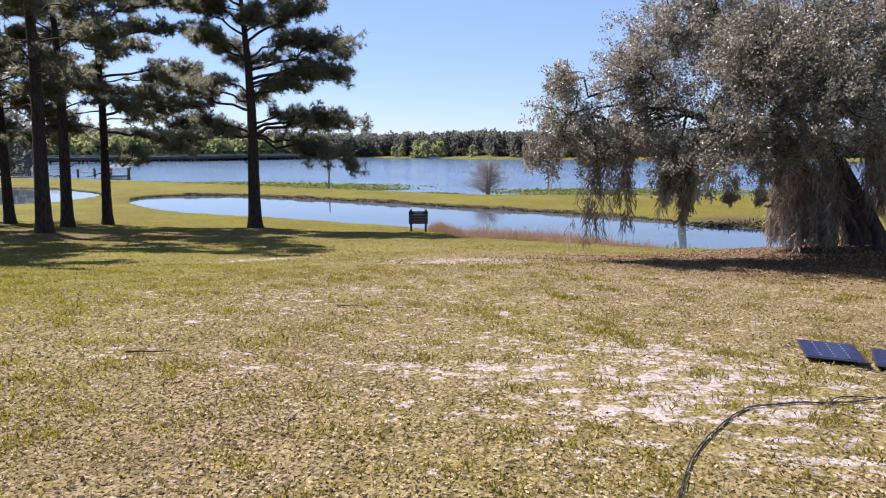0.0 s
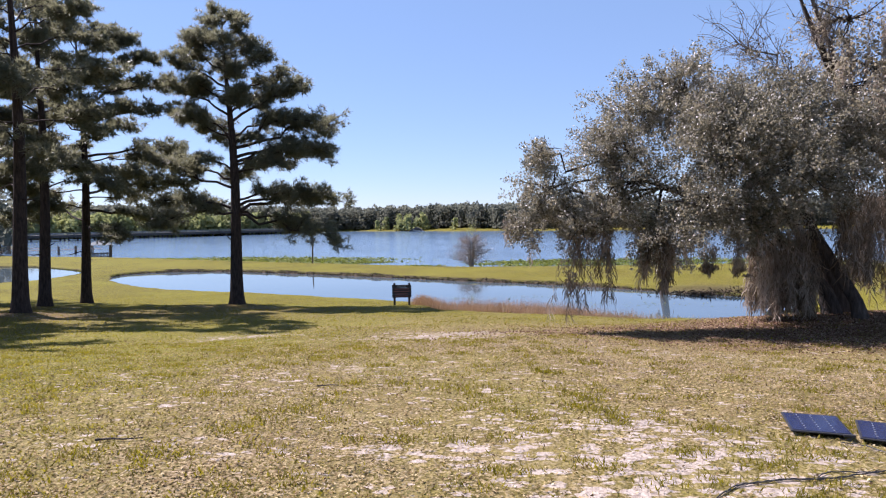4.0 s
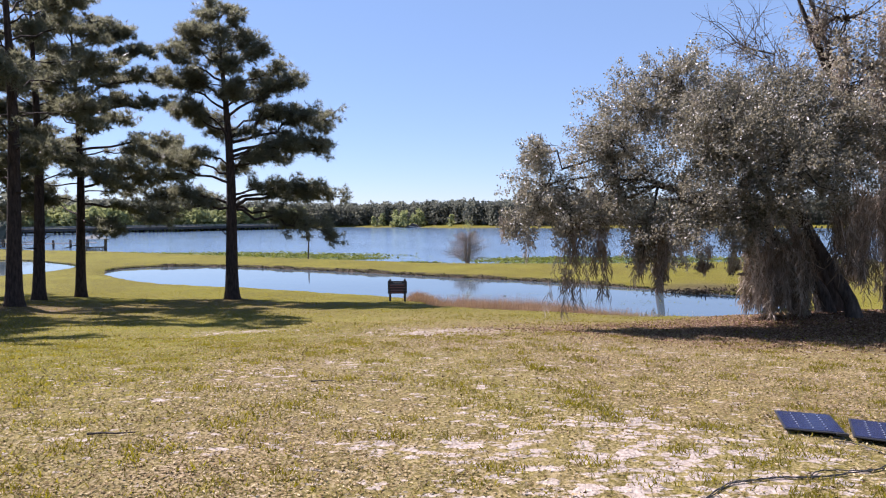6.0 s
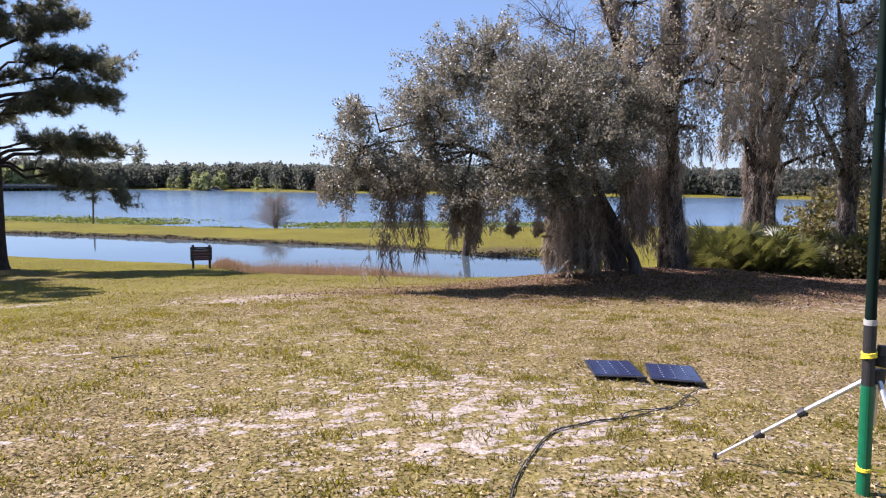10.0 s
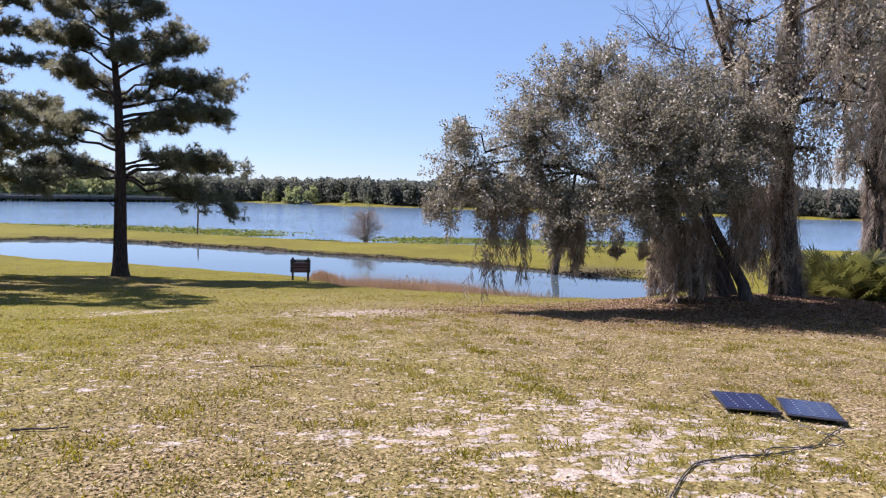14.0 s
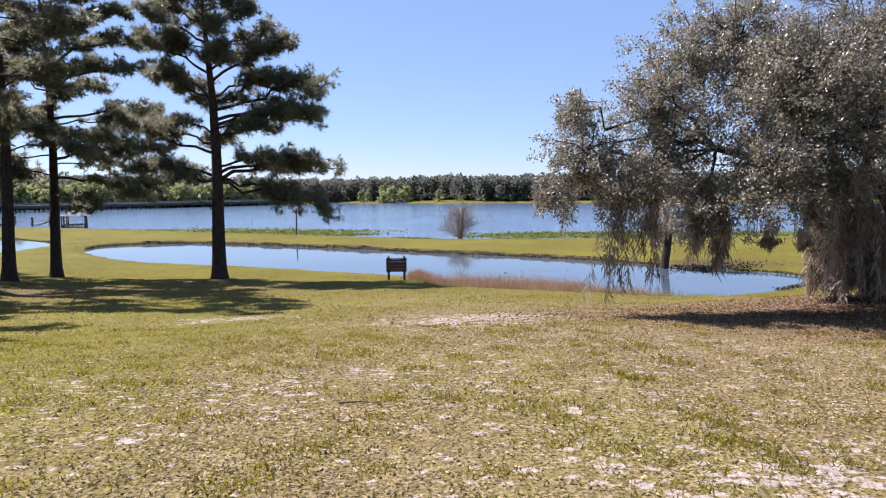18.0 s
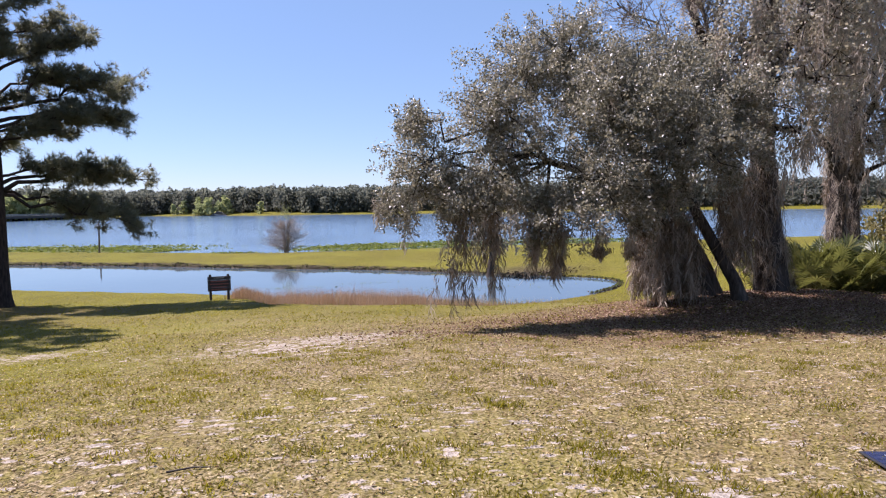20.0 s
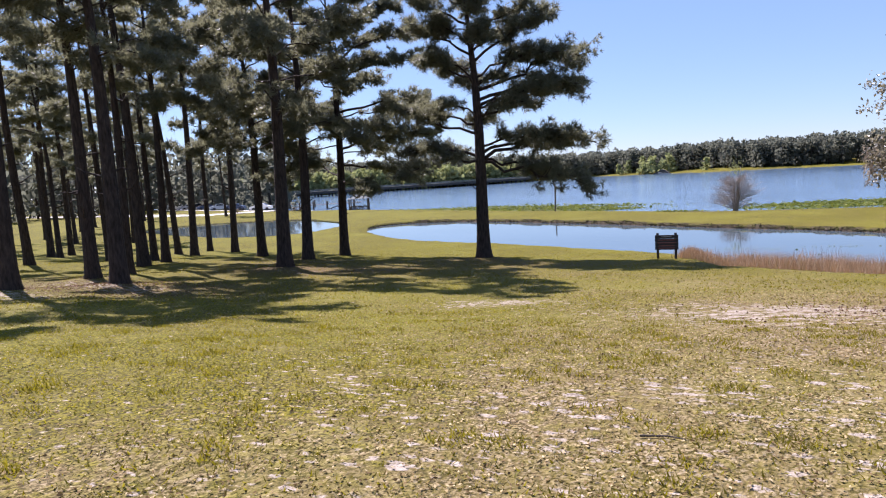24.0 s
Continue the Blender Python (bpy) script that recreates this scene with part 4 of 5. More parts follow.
def tall_oak(x, y, h, r, clumps, twigs, per, moss, label, leaf_size=0.043, material=M_DRY_LEAF, lean=(0, 0), crowd=1.2):
    b = on_land(x, y, 0.0)
    s = np.linspace(0, 1, 9)
    pts = np.stack([lean[0] * s + 0.2 * np.sin(s * 7 + x) * s ** 0.5, lean[1] * s + 0.1 * np.cos(s * 6 + y) - 0.1, s * h - 0.15], 1)
    rad = r * np.array([1.35, 0.98, 0.88, 0.82, 0.72, 0.6, 0.46, 0.3, 0.1])
    stems = [(pts, rad)]
    if h > 6:
        # two heavy forks, and moss down the stem
        for i, a in ((3, rng.uniform(2.4, 3.8)), (4, rng.uniform(-0.7, 0.7))):
            L = h * rng.uniform(0.28, 0.4)
            e = pts[i] + [math.cos(a) * L * 0.55, math.sin(a) * L * 0.3, L]
            stems.append((bent(pts[i], e, 6, -0.25, 0.03), r * np.array([0.5, 0.4, 0.34, 0.28, 0.2, 0.08])))
    t, _ = build_oak(b, stems, clumps, True, leaf_size, int(twigs * crowd), per, moss, label, "oaks", material, 0.13, 0.06)
    if h > 6:
        cover(t, pts, rad, 90)
    return t


t2 = tall_oak(9.0, 15.0, 8.8, 0.28, [(8.6, 14.6, 7.6, 1.3), (9.9, 14.8, 6.9, 1.2), (7.6, 14.6, 5.6, 1.0), (9.6, 14.3, 5.2, 1.1), (8.0, 14.4, 4.6, 0.9), (10.6, 15.0, 5.4, 1.1), (9.4, 14.2, 3.9, 0.9), (8.2, 14.2, 3.4, 0.9), (10.3, 15, 8.2, 1.2), (7.9, 14.3, 3.1, 0.6), (8.9, 14.1, 2.9, 0.55), (7.4, 14.2, 4.2, 0.9), (10.6, 14.6, 4.3, 0.6)],
              38, 38, (260, 0.4, 1.6, 22, 0.009, 0.3), "tall mossy oak with a thin brown crown", lean=(-0.45, 0))


def bare_boughs(t, list_of):
    """Leafless limbs with fine forked twigs, relative to the tree's base."""
    for a, b, r in list_of:
        a, b = np.array(a, float), np.array(b, float)
        p = bent(a, b, 8, 0.1, 0.03)
        woods = [tube(p, np.linspace(r, 0.012, 8), 6)]
        L = np.linalg.norm(b - a)
        for i in range(int(L * 15)):
            k = rng.uniform(0.25, 1.0)
            q = a + (b - a) * k
            d = (b - a) / L * 0.5 + unit(1)[0] * 0.8 + [0, 0, 0.25]
            m = rng.uniform(0.4, 1.1)
            e = q + d * m
            woods.append(tube(bent(q, e, 5, 0.05, 0.05), np.linspace(0.011, 0.003, 5), 4))
            for j in range(8):
                s = q + (e - q) * rng.uniform(0.3, 1.0)
                woods.append(tube(np.array([s, s + unit(1)[0] * rng.uniform(0.2, 0.5) + [0, 0, 0.08]]), [0.006, 0.002], 3))
        part("bough", arrays_mesh("bough", *join(*woods), True), M_DRY_TWIG, t, "leafless forked bough")


bare_boughs(t2, [((-1.0, 0, 3.6), (-1.9, -0.3, 6.0), 0.07), ((-1.9, -0.3, 6.0), (-3.2, -0.5, 8.0), 0.04), ((-1.2, 0, 4.2), (-3.6, -0.4, 5.6), 0.045), ((-0.3, -0.1, 6.2), (-1.6, -0.4, 8.6), 0.06), ((-0.3, -0.1, 6.4), (1.4, -0.3, 8.6), 0.06), ((-0.4, 0, 6.6), (-0.2, 0, 9.2), 0.06), ((-0.3, 0, 5.9), (2.0, -0.2, 7.6), 0.05)])
t3 = tall_oak(13.5, 18.2, 9.0, 0.27, [(13.2, 17.8, 6.4, 1.2), (12.6, 17.9, 4.7, 0.9), (14.1, 17.7, 5.0, 1.0), (13.4, 18, 8.0, 1.3), (12.2, 18.1, 7.2, 1.0), (14.4, 18, 7.2, 1.1), (11.6, 17.4, 5.6, 0.9), (12.6, 17.6, 3.6, 0.6), (11.2, 17.6, 7.0, 1.0), (12.3, 17.7, 2.9, 0.5)], 64, 30, (190, 0.4, 2.0, 22, 0.01, 0.7), "mossy oak standing among palmettos")
moss_curtain(t3, -0.7, 0.5, -0.3, 2.6, 5.0, 110, 0.3, 0.3)
t4 = tall_oak(14.5, 18.6, 9.0, 0.25, [(14.8, 18.2, 7.6, 1.2), (15.4, 18.2, 6.0, 1.1), (14.6, 18.0, 4.4, 0.8), (15.6, 18.4, 8.6, 1.2), (15.6, 18, 4.9, 0.8), (13.6, 18.2, 5.8, 0.9), (14.2, 17.8, 3.0, 0.7), (15.0, 17.8, 3.5, 0.8), (15.4, 17.6, 2.6, 0.6)], 64, 30, (190, 0.4, 2.0, 22, 0.01, 0.7), "mossy oak standing among palmettos", lean=(-0.4, 0))
moss_curtain(t4, -0.6, 0.9, -0.3, 2.4, 5.0, 110, 0.3, 0.3)
t5 = tall_oak(16.9, 18.0, 8.5, 0.3, [(16.2, 17.6, 5.6, 1.1), (17.2, 17.6, 6.6, 1.2), (16.6, 17.8, 7.9, 1.1), (17.8, 17.8, 5.0, 1.0), (15.6, 17.6, 4.6, 0.7), (17.9, 17.6, 7.6, 1.1), (18.2, 17.5, 3.6, 0.8), (16.2, 17.6, 3.3, 0.9), (16.9, 17.5, 2.4, 0.7), (17.6, 17.4, 2.6, 0.8)], 62, 30, (200, 0.3, 1.6, 18, 0.01, 0.7), "leaning mossy oak with a darker crown", material=M_OAK_LEAF, lean=(-0.9, 0))
t6 = tall_oak(19.9, 17.6, 10, 0.34, [(19.2, 17.2, 6.2, 1.3), (20.6, 17.2, 5.0, 1.2), (19.4, 17.4, 8.2, 1.4), (21.2, 17.2, 7.2, 1.4), (18.4, 17.2, 4.8, 0.8), (22.2, 17, 5.6, 1.4), (20.6, 17, 3.4, 1.0)], 60, 30, (240, 0.3, 1.8, 18, 0.01, 0.7), "stout mossy oak at the edge of the thicket", lean=(-0.7, 0))
t7 = tall_oak(19.5, 13.6, 7.0, 0.24, [(19.3, 13.2, 3.6, 1.3), (20.3, 13.2, 2.4, 1.2), (18.8, 13.4, 2.2, 1.0), (20.5, 13.4, 4.8, 1.4), (19.6, 13.2, 5.6, 1.2), (21.5, 13.4, 3.4, 1.4), (18.2, 13.6, 3.2, 1.0), (18.6, 13.6, 4.6, 1.0), (19.6, 13.0, 1.4, 1.0)], 100, 34, (160, 0.3, 0.9, 14, 0.01, 0.5), "bushy oak with yellowish leaves at the thicket edge", lean=(0.4, 0))
# the mossy tree on the bank across the pond
tall_oak(10.8, 42.9, 5.2, 0.28, [(10.6, 42.6, -0.4, 1.2), (11.6, 41.6, 0.4, 1.2), (10.2, 41.6, 1.0, 1.2)], 22, 16, (120, 0.4, 1.3, 8, 0.03, 0.6), "mossy tree standing on the far pond bank", 0.1)


# ---- palmettos ----
def fan(centre, way, size, blades=13):
    up = Vector(way).normalized()
    side = up.cross(Vector((0, 0, 1)))
    side = side.normalized() if side.length > 0.05 else Vector((1, 0, 0))
    nrm = side.cross(up)
    vs, fs = [], []
    for i in range(blades):
        a = (i / (blades - 1) - 0.5) * 3.9
        d = (up * math.cos(a) + side * math.sin(a) - nrm * 0.15 * abs(a)).normalized()
        w = d.cross(nrm).normalized() * size * 0.055
        L = size * (1 - 0.1 * abs(a)) * random.uniform(0.85, 1.1)
        c = Vector(centre)
        k = len(vs)
        vs += [c, c + d * L * 0.55 + w, c + d * L - Vector((0, 0, 0.06 * size)), c + d * L * 0.55 - w]
        fs += [(k, k + 1, k + 2), (k, k + 2, k + 3)]
    return np.array([tuple(v) for v in vs]), np.array(fs)


def build_palmetto(x, y, r, h, n, label):
    t = thing("palmetto", on_land(x, y), label, "shrub", "palmettos")
    fans, stems = [], []
    for i in range(n):
        a, k = random.uniform(0, 6.283), math.sqrt(random.random())
        el = radians(random.uniform(25, 80) if k > 0.4 else random.uniform(55, 88))
        base = Vector((math.cos(a) * r * 0.55 * k, math.sin(a) * r * 0.55 * k, 0.05))
        d = Vector((math.cos(a) * math.cos(el), math.sin(a) * math.cos(el), math.sin(el)))
        tip = base + d * h * random.uniform(0.35, 0.75)
        stems.append(tube([base, (base + tip) / 2 + Vector((0, 0, 0.04)), tip], [0.012, 0.01, 0.007], 4))
        fans.append(fan(tip, d + Vector((random.gauss(0, 0.25), random.gauss(0, 0.25), 0.1)), random.uniform(0.3, 0.5), 15))
    part("stalk", arrays_mesh("stalk", *join(*stems)), M_FAN, t)["kind"] = "stuff"
    part("foliage", arrays_mesh("foliage", *join(*fans)), M_FAN, t)["kind"] = "stuff"
    if y < 16.7:
        dead = []
        for i in range(9):
            a = random.uniform(3.4, 6.0)
            d = Vector((math.cos(a), math.sin(a), random.uniform(-0.1, 0.25)))
            dead.append(fan(Vector((math.cos(a) * r * 0.5, math.sin(a) * r * 0.5, random.uniform(0.12, 0.3))), d, random.uniform(0.3, 0.5), 11))
        part("dead_fronds", arrays_mesh("dead_fronds", *join(*dead)), M_REED, t, "dry bleached fronds near the ground")["kind"] = "stuff"


for x, y, r, h, n in ((11.5, 16.6, 1.15, 1.7, 130), (12.5, 16.3, 1.1, 1.6, 110), (13.5, 16.9, 1.0, 1.5, 80), (16.4, 16.3, 0.9, 1.1, 50), (12.0, 17.6, 1.2, 2.0, 80),
                      (18.8, 15.2, 0.9, 1.2, 50), (16.2, 17.4, 1.4, 2.0, 80)):
    build_palmetto(x, y, r, h, n, "saw palmetto clump with green fan leaves")


# ---- understorey at the edge of the thicket, shade in its leaf colour ----
def build_shrub(x, y, r, h, n, material, label):
    t = thing("shrub", on_land(x, y), label, "shrub", "understorey")
    stems = [tube(bent((0, 0, 0), (math.cos(a) * r * 0.6, math.sin(a) * r * 0.6, h * 0.8), 5, 0, 0.05), [0.03, 0.025, 0.02, 0.012, 0.005], 5) for a in np.arange(0, 6.2, 0.9)]
    part("stalk", arrays_mesh("stalk", *join(*stems)), M_OAK_BARK, t)["kind"] = "stuff"
    c = unit(n // 12) * rng.uniform(0.3, 1.0, (n // 12, 1)) * [r, r, h * 0.5] + [0, 0, h * 0.52]
    c = np.repeat(c, 12, 0) + rng.normal(size=(n // 12 * 12, 3)) * 0.1
    c[:, 2] = np.maximum(c[:, 2], 0.05)
    part("foliage", arrays_mesh("foliage", *leaf_mesh(c, 0.075 if h < 2.8 else 0.1)), material, t)


# the low first two stand in for palmettos in the shade
for x, y, r, h, n in ((14.3, 16.6, 0.9, 1.15, 2600), (15.4, 16.3, 1.0, 1.25, 3000), (13.2, 17.7, 0.8, 1.3, 2000), (17.4, 15.8, 0.9, 1.1, 2400), (17.2, 17.4, 1.0, 1.4, 2200), (18.6, 16.8, 1.2, 2.3, 3000), (20.0, 16.0, 1.3, 2.6, 3400), (21.5, 15.4, 1.3, 2.6, 3400), (22.8, 14.4, 1.4, 3.0, 3400), (18.4, 18.8, 1.2, 1.8, 2400), (20.4, 19.2, 1.7, 3.4, 7000), (22.6, 18.0, 1.8, 5.0, 13000), (24.8, 16.4, 1.8, 5.0, 12000), (24.0, 12.6, 1.6, 4.0, 9000), (19.2, 18.0, 1.2, 3.0, 7000), (21.6, 13.0, 1.2, 2.2, 3400), (19.6, 21.4, 2.0, 3.4, 7000), (22.4, 20.6, 2.0, 4.6, 9000)):
    build_shrub(x, y, r, h, n, M_SHADE_LEAF, "dense shrub under the oaks, coloured dark for shade")


# ---- bare cypress on the levee ----
def build_cypress():
    x, y = -2.7, 73.2
    t = thing("cypress_tree", on_land(x, y), "small bare cypress with fine grey twigs on the levee", "tree")
    woods = []
    for s in range(6):
        a = s * 1.05
        e = np.array([math.cos(a) * 0.5, math.sin(a) * 0.5, 3.6 + 0.8 * (s == 0)])
        woods.append(tube(bent((math.cos(a) * 0.12, math.sin(a) * 0.12, -0.1), e, 6, 0, 0.02), np.linspace(0.10, 0.02, 6), 6))
    part("trunk", arrays_mesh("trunk", *join(*woods), True), M_GREY_TWIG, t)
    twigs = []
    for i in range(420):
        z = rng.uniform(0.4, 3.9)
        a = rng.uniform(0, 6.283)
        L = (3.3 - 0.52 * z) * rng.uniform(0.5, 1.0)
        st = np.array([math.cos(a) * 0.15, math.sin(a) * 0.15, z * 0.85])
        en = st + [math.cos(a) * L, math.sin(a) * L, L * rng.uniform(0.15, 0.6)]
        twigs.append(tube(bent(st, en, 4, 0, 0.03), [0.018, 0.014, 0.01, 0.005], 3))
        for k in range(3):
            q = st + (en - st) * rng.uniform(0.35, 0.9)
            d = unit(1)[0] * 0.35 + (en - st) / L * 0.3 + [0, 0, 0.1]
            twigs.append(tube(np.array([q, q + d]), [0.008, 0.003], 3))
    part("twig_spray", arrays_mesh("twig_spray", *join(*twigs)), M_GREY_TWIG, t, "fine leafless twigs")
    pts = np.array([0, 0, 4.2]) + rng.normal(size=(260, 3)) * [0.28, 0.28, 0.42]
    part("buds", arrays_mesh("buds", *leaf_mesh(pts, 0.07)), M_WILLOW, t, "pale green new buds")["kind"] = "stuff"


build_cypress()

# ---- reeds, marsh and banks ----
def scatter_in(n, cx, cy, rx, ry):
    d = rng.normal(size=(n, 2)) * 0.5
    p = np.array([cx, cy]) + d * [rx, ry]
    return p


def on_ground(p):
    return np.column_stack([p, land(p[:, 0], p[:, 1])])


def build_reeds():
    x = np.clip(rng.normal(size=30000) * 3.6 + 1.2, -3.0 + rng.normal(size=30000) * 0.25, 12)
    mid = np.interp(x, [-3, 0, 4, 8, 11.5], [31.4, 31.4, 30.8, 29.6, 30.2])
    wide = np.interp(x, [-3, 0, 4, 8, 11.5], [0.8, 1.4, 1.3, 1.0, 0.4])
    y = mid + rng.normal(size=len(x)) * wide * 0.6
    p = on_ground(np.stack([x, y], 1))
    h = np.interp(x, [-3, -1, 3, 7, 11.5], [0.40, 0.74, 0.70, 0.48, 0.3]) * rng.uniform(0.5, 1.15, len(x)) * (1 + 0.3 * wobble(x, y, 2.0, 1))
    dry = rng.random(len(x)) < np.clip(1.0 - (x - 4.0) / 5.0, 0.25, 0.95)
    tagged(part("reeds", arrays_mesh("reeds", *blade_mesh(p[dry], h[dry], 0.016, 0.35)), M_REED), "reddish dry reeds along the near pond edge", "reeds", kind="stuff")
    tagged(part("sedge", arrays_mesh("sedge", *blade_mesh(p[~dry], h[~dry] * 0.8, 0.016, 0.45)), M_BLADE), "olive sedge along the near pond edge", "reeds", kind="stuff")


build_reeds()


def build_marsh():
    pts = []
    for cx, cy, rx, ry, n in ((-29, 96, 12, 7, 9000), (-42, 102, 12, 6, 4000), (-19, 90, 4, 2.5, 1500), (6, 87, 7, 5.0, 6000), (16, 88, 9, 6, 6000), (32, 88, 12, 6, 4000), (-8, 80, 4, 0.5, 200)):
        pts.append(scatter_in(n, cx, cy, rx, ry))
    p = np.concatenate(pts)
    z = np.maximum(land(p[:, 0], p[:, 1]), LAKE_Z - 0.02)
    v = np.column_stack([p, z])
    v = v[wobble(p[:, 0], p[:, 1] * 2, 0.5, 3) + rng.normal(size=len(p)) * 0.25 > 0.0]
    tagged(part("marsh_plants", arrays_mesh("marsh_plants", *leaf_mesh(v + [0, 0, 0.07], 0.3, 1.7, 0.85)), M_SEDGE), "green water plants growing in the lake shallows", "plants", kind="stuff")
    # weed lying on the pond
    q = np.concatenate([scatter_in(50, -1.5, 41, 2.5, 0.5), scatter_in(90, 8, 38, 5, 1.4), scatter_in(30, 3, 42, 2, 0.5)])
    c = np.column_stack([q, np.full(len(q), POND_Z + 0.02)])
    tagged(part("pond_weed", arrays_mesh("pond_weed", *leaf_mesh(c, 0.07, 2.0, 0.97)), M_SEDGE), "sparse weed floating on the pond", "plants", kind="stuff")


build_marsh()


def build_bank_tufts():
    """Clods and grass that hang over the eroded banks."""
    pts, hs = [], []
    for line, z in ((POND_LINE, POND_Z), (POND2_LINE, POND2_Z)):
        for i in range(len(line)):
            a, b = line[i], line[(i + 1) % len(line)]
            if z == POND_Z and a[1] < 44 + 0.42 * abs(min(a[0], 0)) and a[0] < 13:
                continue
            L = np.linalg.norm(b - a)
            n = int(L * 75)
            k = rng.uniform(0, 1, (n, 1))
            nrm = np.array([b[1] - a[1], a[0] - b[0]]) / (L + 1e-9)
            pts.append(a + (b - a) * k + nrm * rng.uniform(-0.08, 0.2, (n, 1)))
    p = on_ground(np.concatenate(pts))
    p[:, 2] = np.maximum(p[:, 2], POND2_Z)
    v, f = leaf_mesh(p + rng.normal(size=p.shape) * [0.05, 0.05, 0.03] - [0, 0, 0.02], 0.065, 1.8)
    tagged(part("bank_clods", arrays_mesh("bank_clods", v, f), M_MUD), "dark clods and roots along the eroded bank", "soil", kind="stuff")
    q = p[rng.random(len(p)) < 0.5]
    tagged(part("bank_grass", arrays_mesh("bank_grass", *blade_mesh(q, np.full(len(q), 0.09), 0.04, 0.6)), M_SEDGE), "ragged grass along the pond bank", "grass", kind="stuff")
    # brush and drift on the far end of the pond
    c = scatter_in(500, 13.5, 42.6, 3.0, 0.9)
    w = on_ground(c)
    w[:, 2] = np.maximum(w[:, 2], POND_Z) + rng.uniform(0, 0.2, len(w))
    tagged(part("drift_wood", arrays_mesh("drift_wood", *leaf_mesh(w, 0.07, 4.5)), M_MUD), "dark brush and drift on the bank", "brush", kind="stuff")


build_bank_tufts()


# ---- sign by the pond ----
def build_sign():
    x, y = -3.87, 29.75
    z0 = land_z(x, y)
    t = thing("notice_sign", (x, y, z0), "dark brown wooden notice board on two posts by the pond", "sign")
    t.rotation_euler = (0, 0, radians(7))
    top = -1.15 - z0
    for s in (-0.33, 0.33):
        bm = bmesh.new()
        box(bm, (s, 0.05, top / 2 + 0.01), (0.095, 0.095, top + 0.12), bevel=0.012)
        part("post", bm, M_SIGN, t)
    h = 0.58
    for i in range(4):
        bm = bmesh.new()
        box(bm, (0, -0.02 + 0.002 * (i % 2), top - 0.075 - i * h / 4), (0.86, 0.045, h / 4 - 0.008), bevel=0.006)
        part("plank", bm, M_SIGN, t)
    rows = ((0.0, 0.40, M_SIGN_PALE), (-0.135, 0.64, M_SIGN_TEXT), (-0.245, 0.70, M_SIGN_TEXT), (-0.355, 0.58, M_SIGN_TEXT), (-0.45, 0.62, M_SIGN_TEXT))
    for dz, w, m in rows:
        bm = bmesh.new()
        xx = -w / 2
        while xx < w / 2 - 0.03:
            ww = random.uniform(0.06, 0.15)
            ww = min(ww, w / 2 - xx)
            box(bm, (xx + ww / 2, -0.048, top - 0.06 + dz), (ww - 0.014, 0.006, 0.04))
            xx += ww
        part("lettering", bm, m, t, "worn letters too small to read")


build_sign()


# ---- posts on the levee ----
def build_post(x, y, h, r, m, label, lean=0.0):
    bm = bmesh.new()
    rod(bm, (0, 0, -0.15), (lean, 0, h * 0.6), r, 8, r * 0.92)
    rod(bm, (lean, 0, h * 0.6), (lean * 1.4, 0, h), r * 0.92, 8, r * 0.8)
    ob = part("levee_post", bm, m)
    ob.location = on_land(x, y, 0)
    tagged(ob, label, "post")


build_post(-22.5, 79.6, 3.3, 0.10, M_TIMBER, "thin weathered timber post on the levee", 0.06)
build_post(-33.5, 84.5, 0.75, 0.07, M_WHITE, "short white marker stake on the levee")
build_post(33, 75, 3.2, 0.07, M_TIMBER, "thin dark post beside the lake", 0.0)


# ---- gazebo ----
def build_gazebo():
    t = thing("gazebo", on_land(-62.0, 98.5, 0.2), "small open gazebo with a low green roof by the lake", "gazebo")
    t.rotation_euler = (0, 0, radians(28))
    bm = bmesh.new()
    box(bm, (0, 0, 0.08), (3.5, 3.5, 0.2))
    part("floor", bm, M_TIMBER, t)
    for sx in (-1.55, 1.55):
        for sy in (-1.55, 1.55):
            bm = bmesh.new()
            box(bm, (sx, sy, 1.2), (0.2, 0.2, 2.2), bevel=0.02)
            part("post", bm, M_TIMBER, t)
    for a in range(4):
        bm = bmesh.new()
        box(bm, (0, 1.55, 0.95), (3.0, 0.08, 0.1))
        box(bm, (0, 1.55, 0.35), (3.0, 0.08, 0.08))
        for i in range(15):
            box(bm, (-1.4 + i * 0.2, 1.55, 0.65), (0.07, 0.05, 0.6))
        bmesh.ops.rotate(bm, verts=bm.verts, cent=(0, 0, 0), matrix=Matrix.Rotation(a * math.pi / 2, 3, 'Z'))
        part("railing", bm, M_TIMBER, t)
    bm = bmesh.new()
    bmesh.ops.create_cone(bm, cap_ends=True, segments=4, radius1=2.9, radius2=0.7, depth=0.55, matrix=pose(0, 0, 2.55, 0, 0, 45))
    bmesh.ops.create_cone(bm, cap_ends=True, segments=4, radius1=0.7, radius2=0.05, depth=0.25, matrix=pose(0, 0, 2.95, 0, 0, 45))
    part("roof", bm, M_ROOF, t)


build_gazebo()


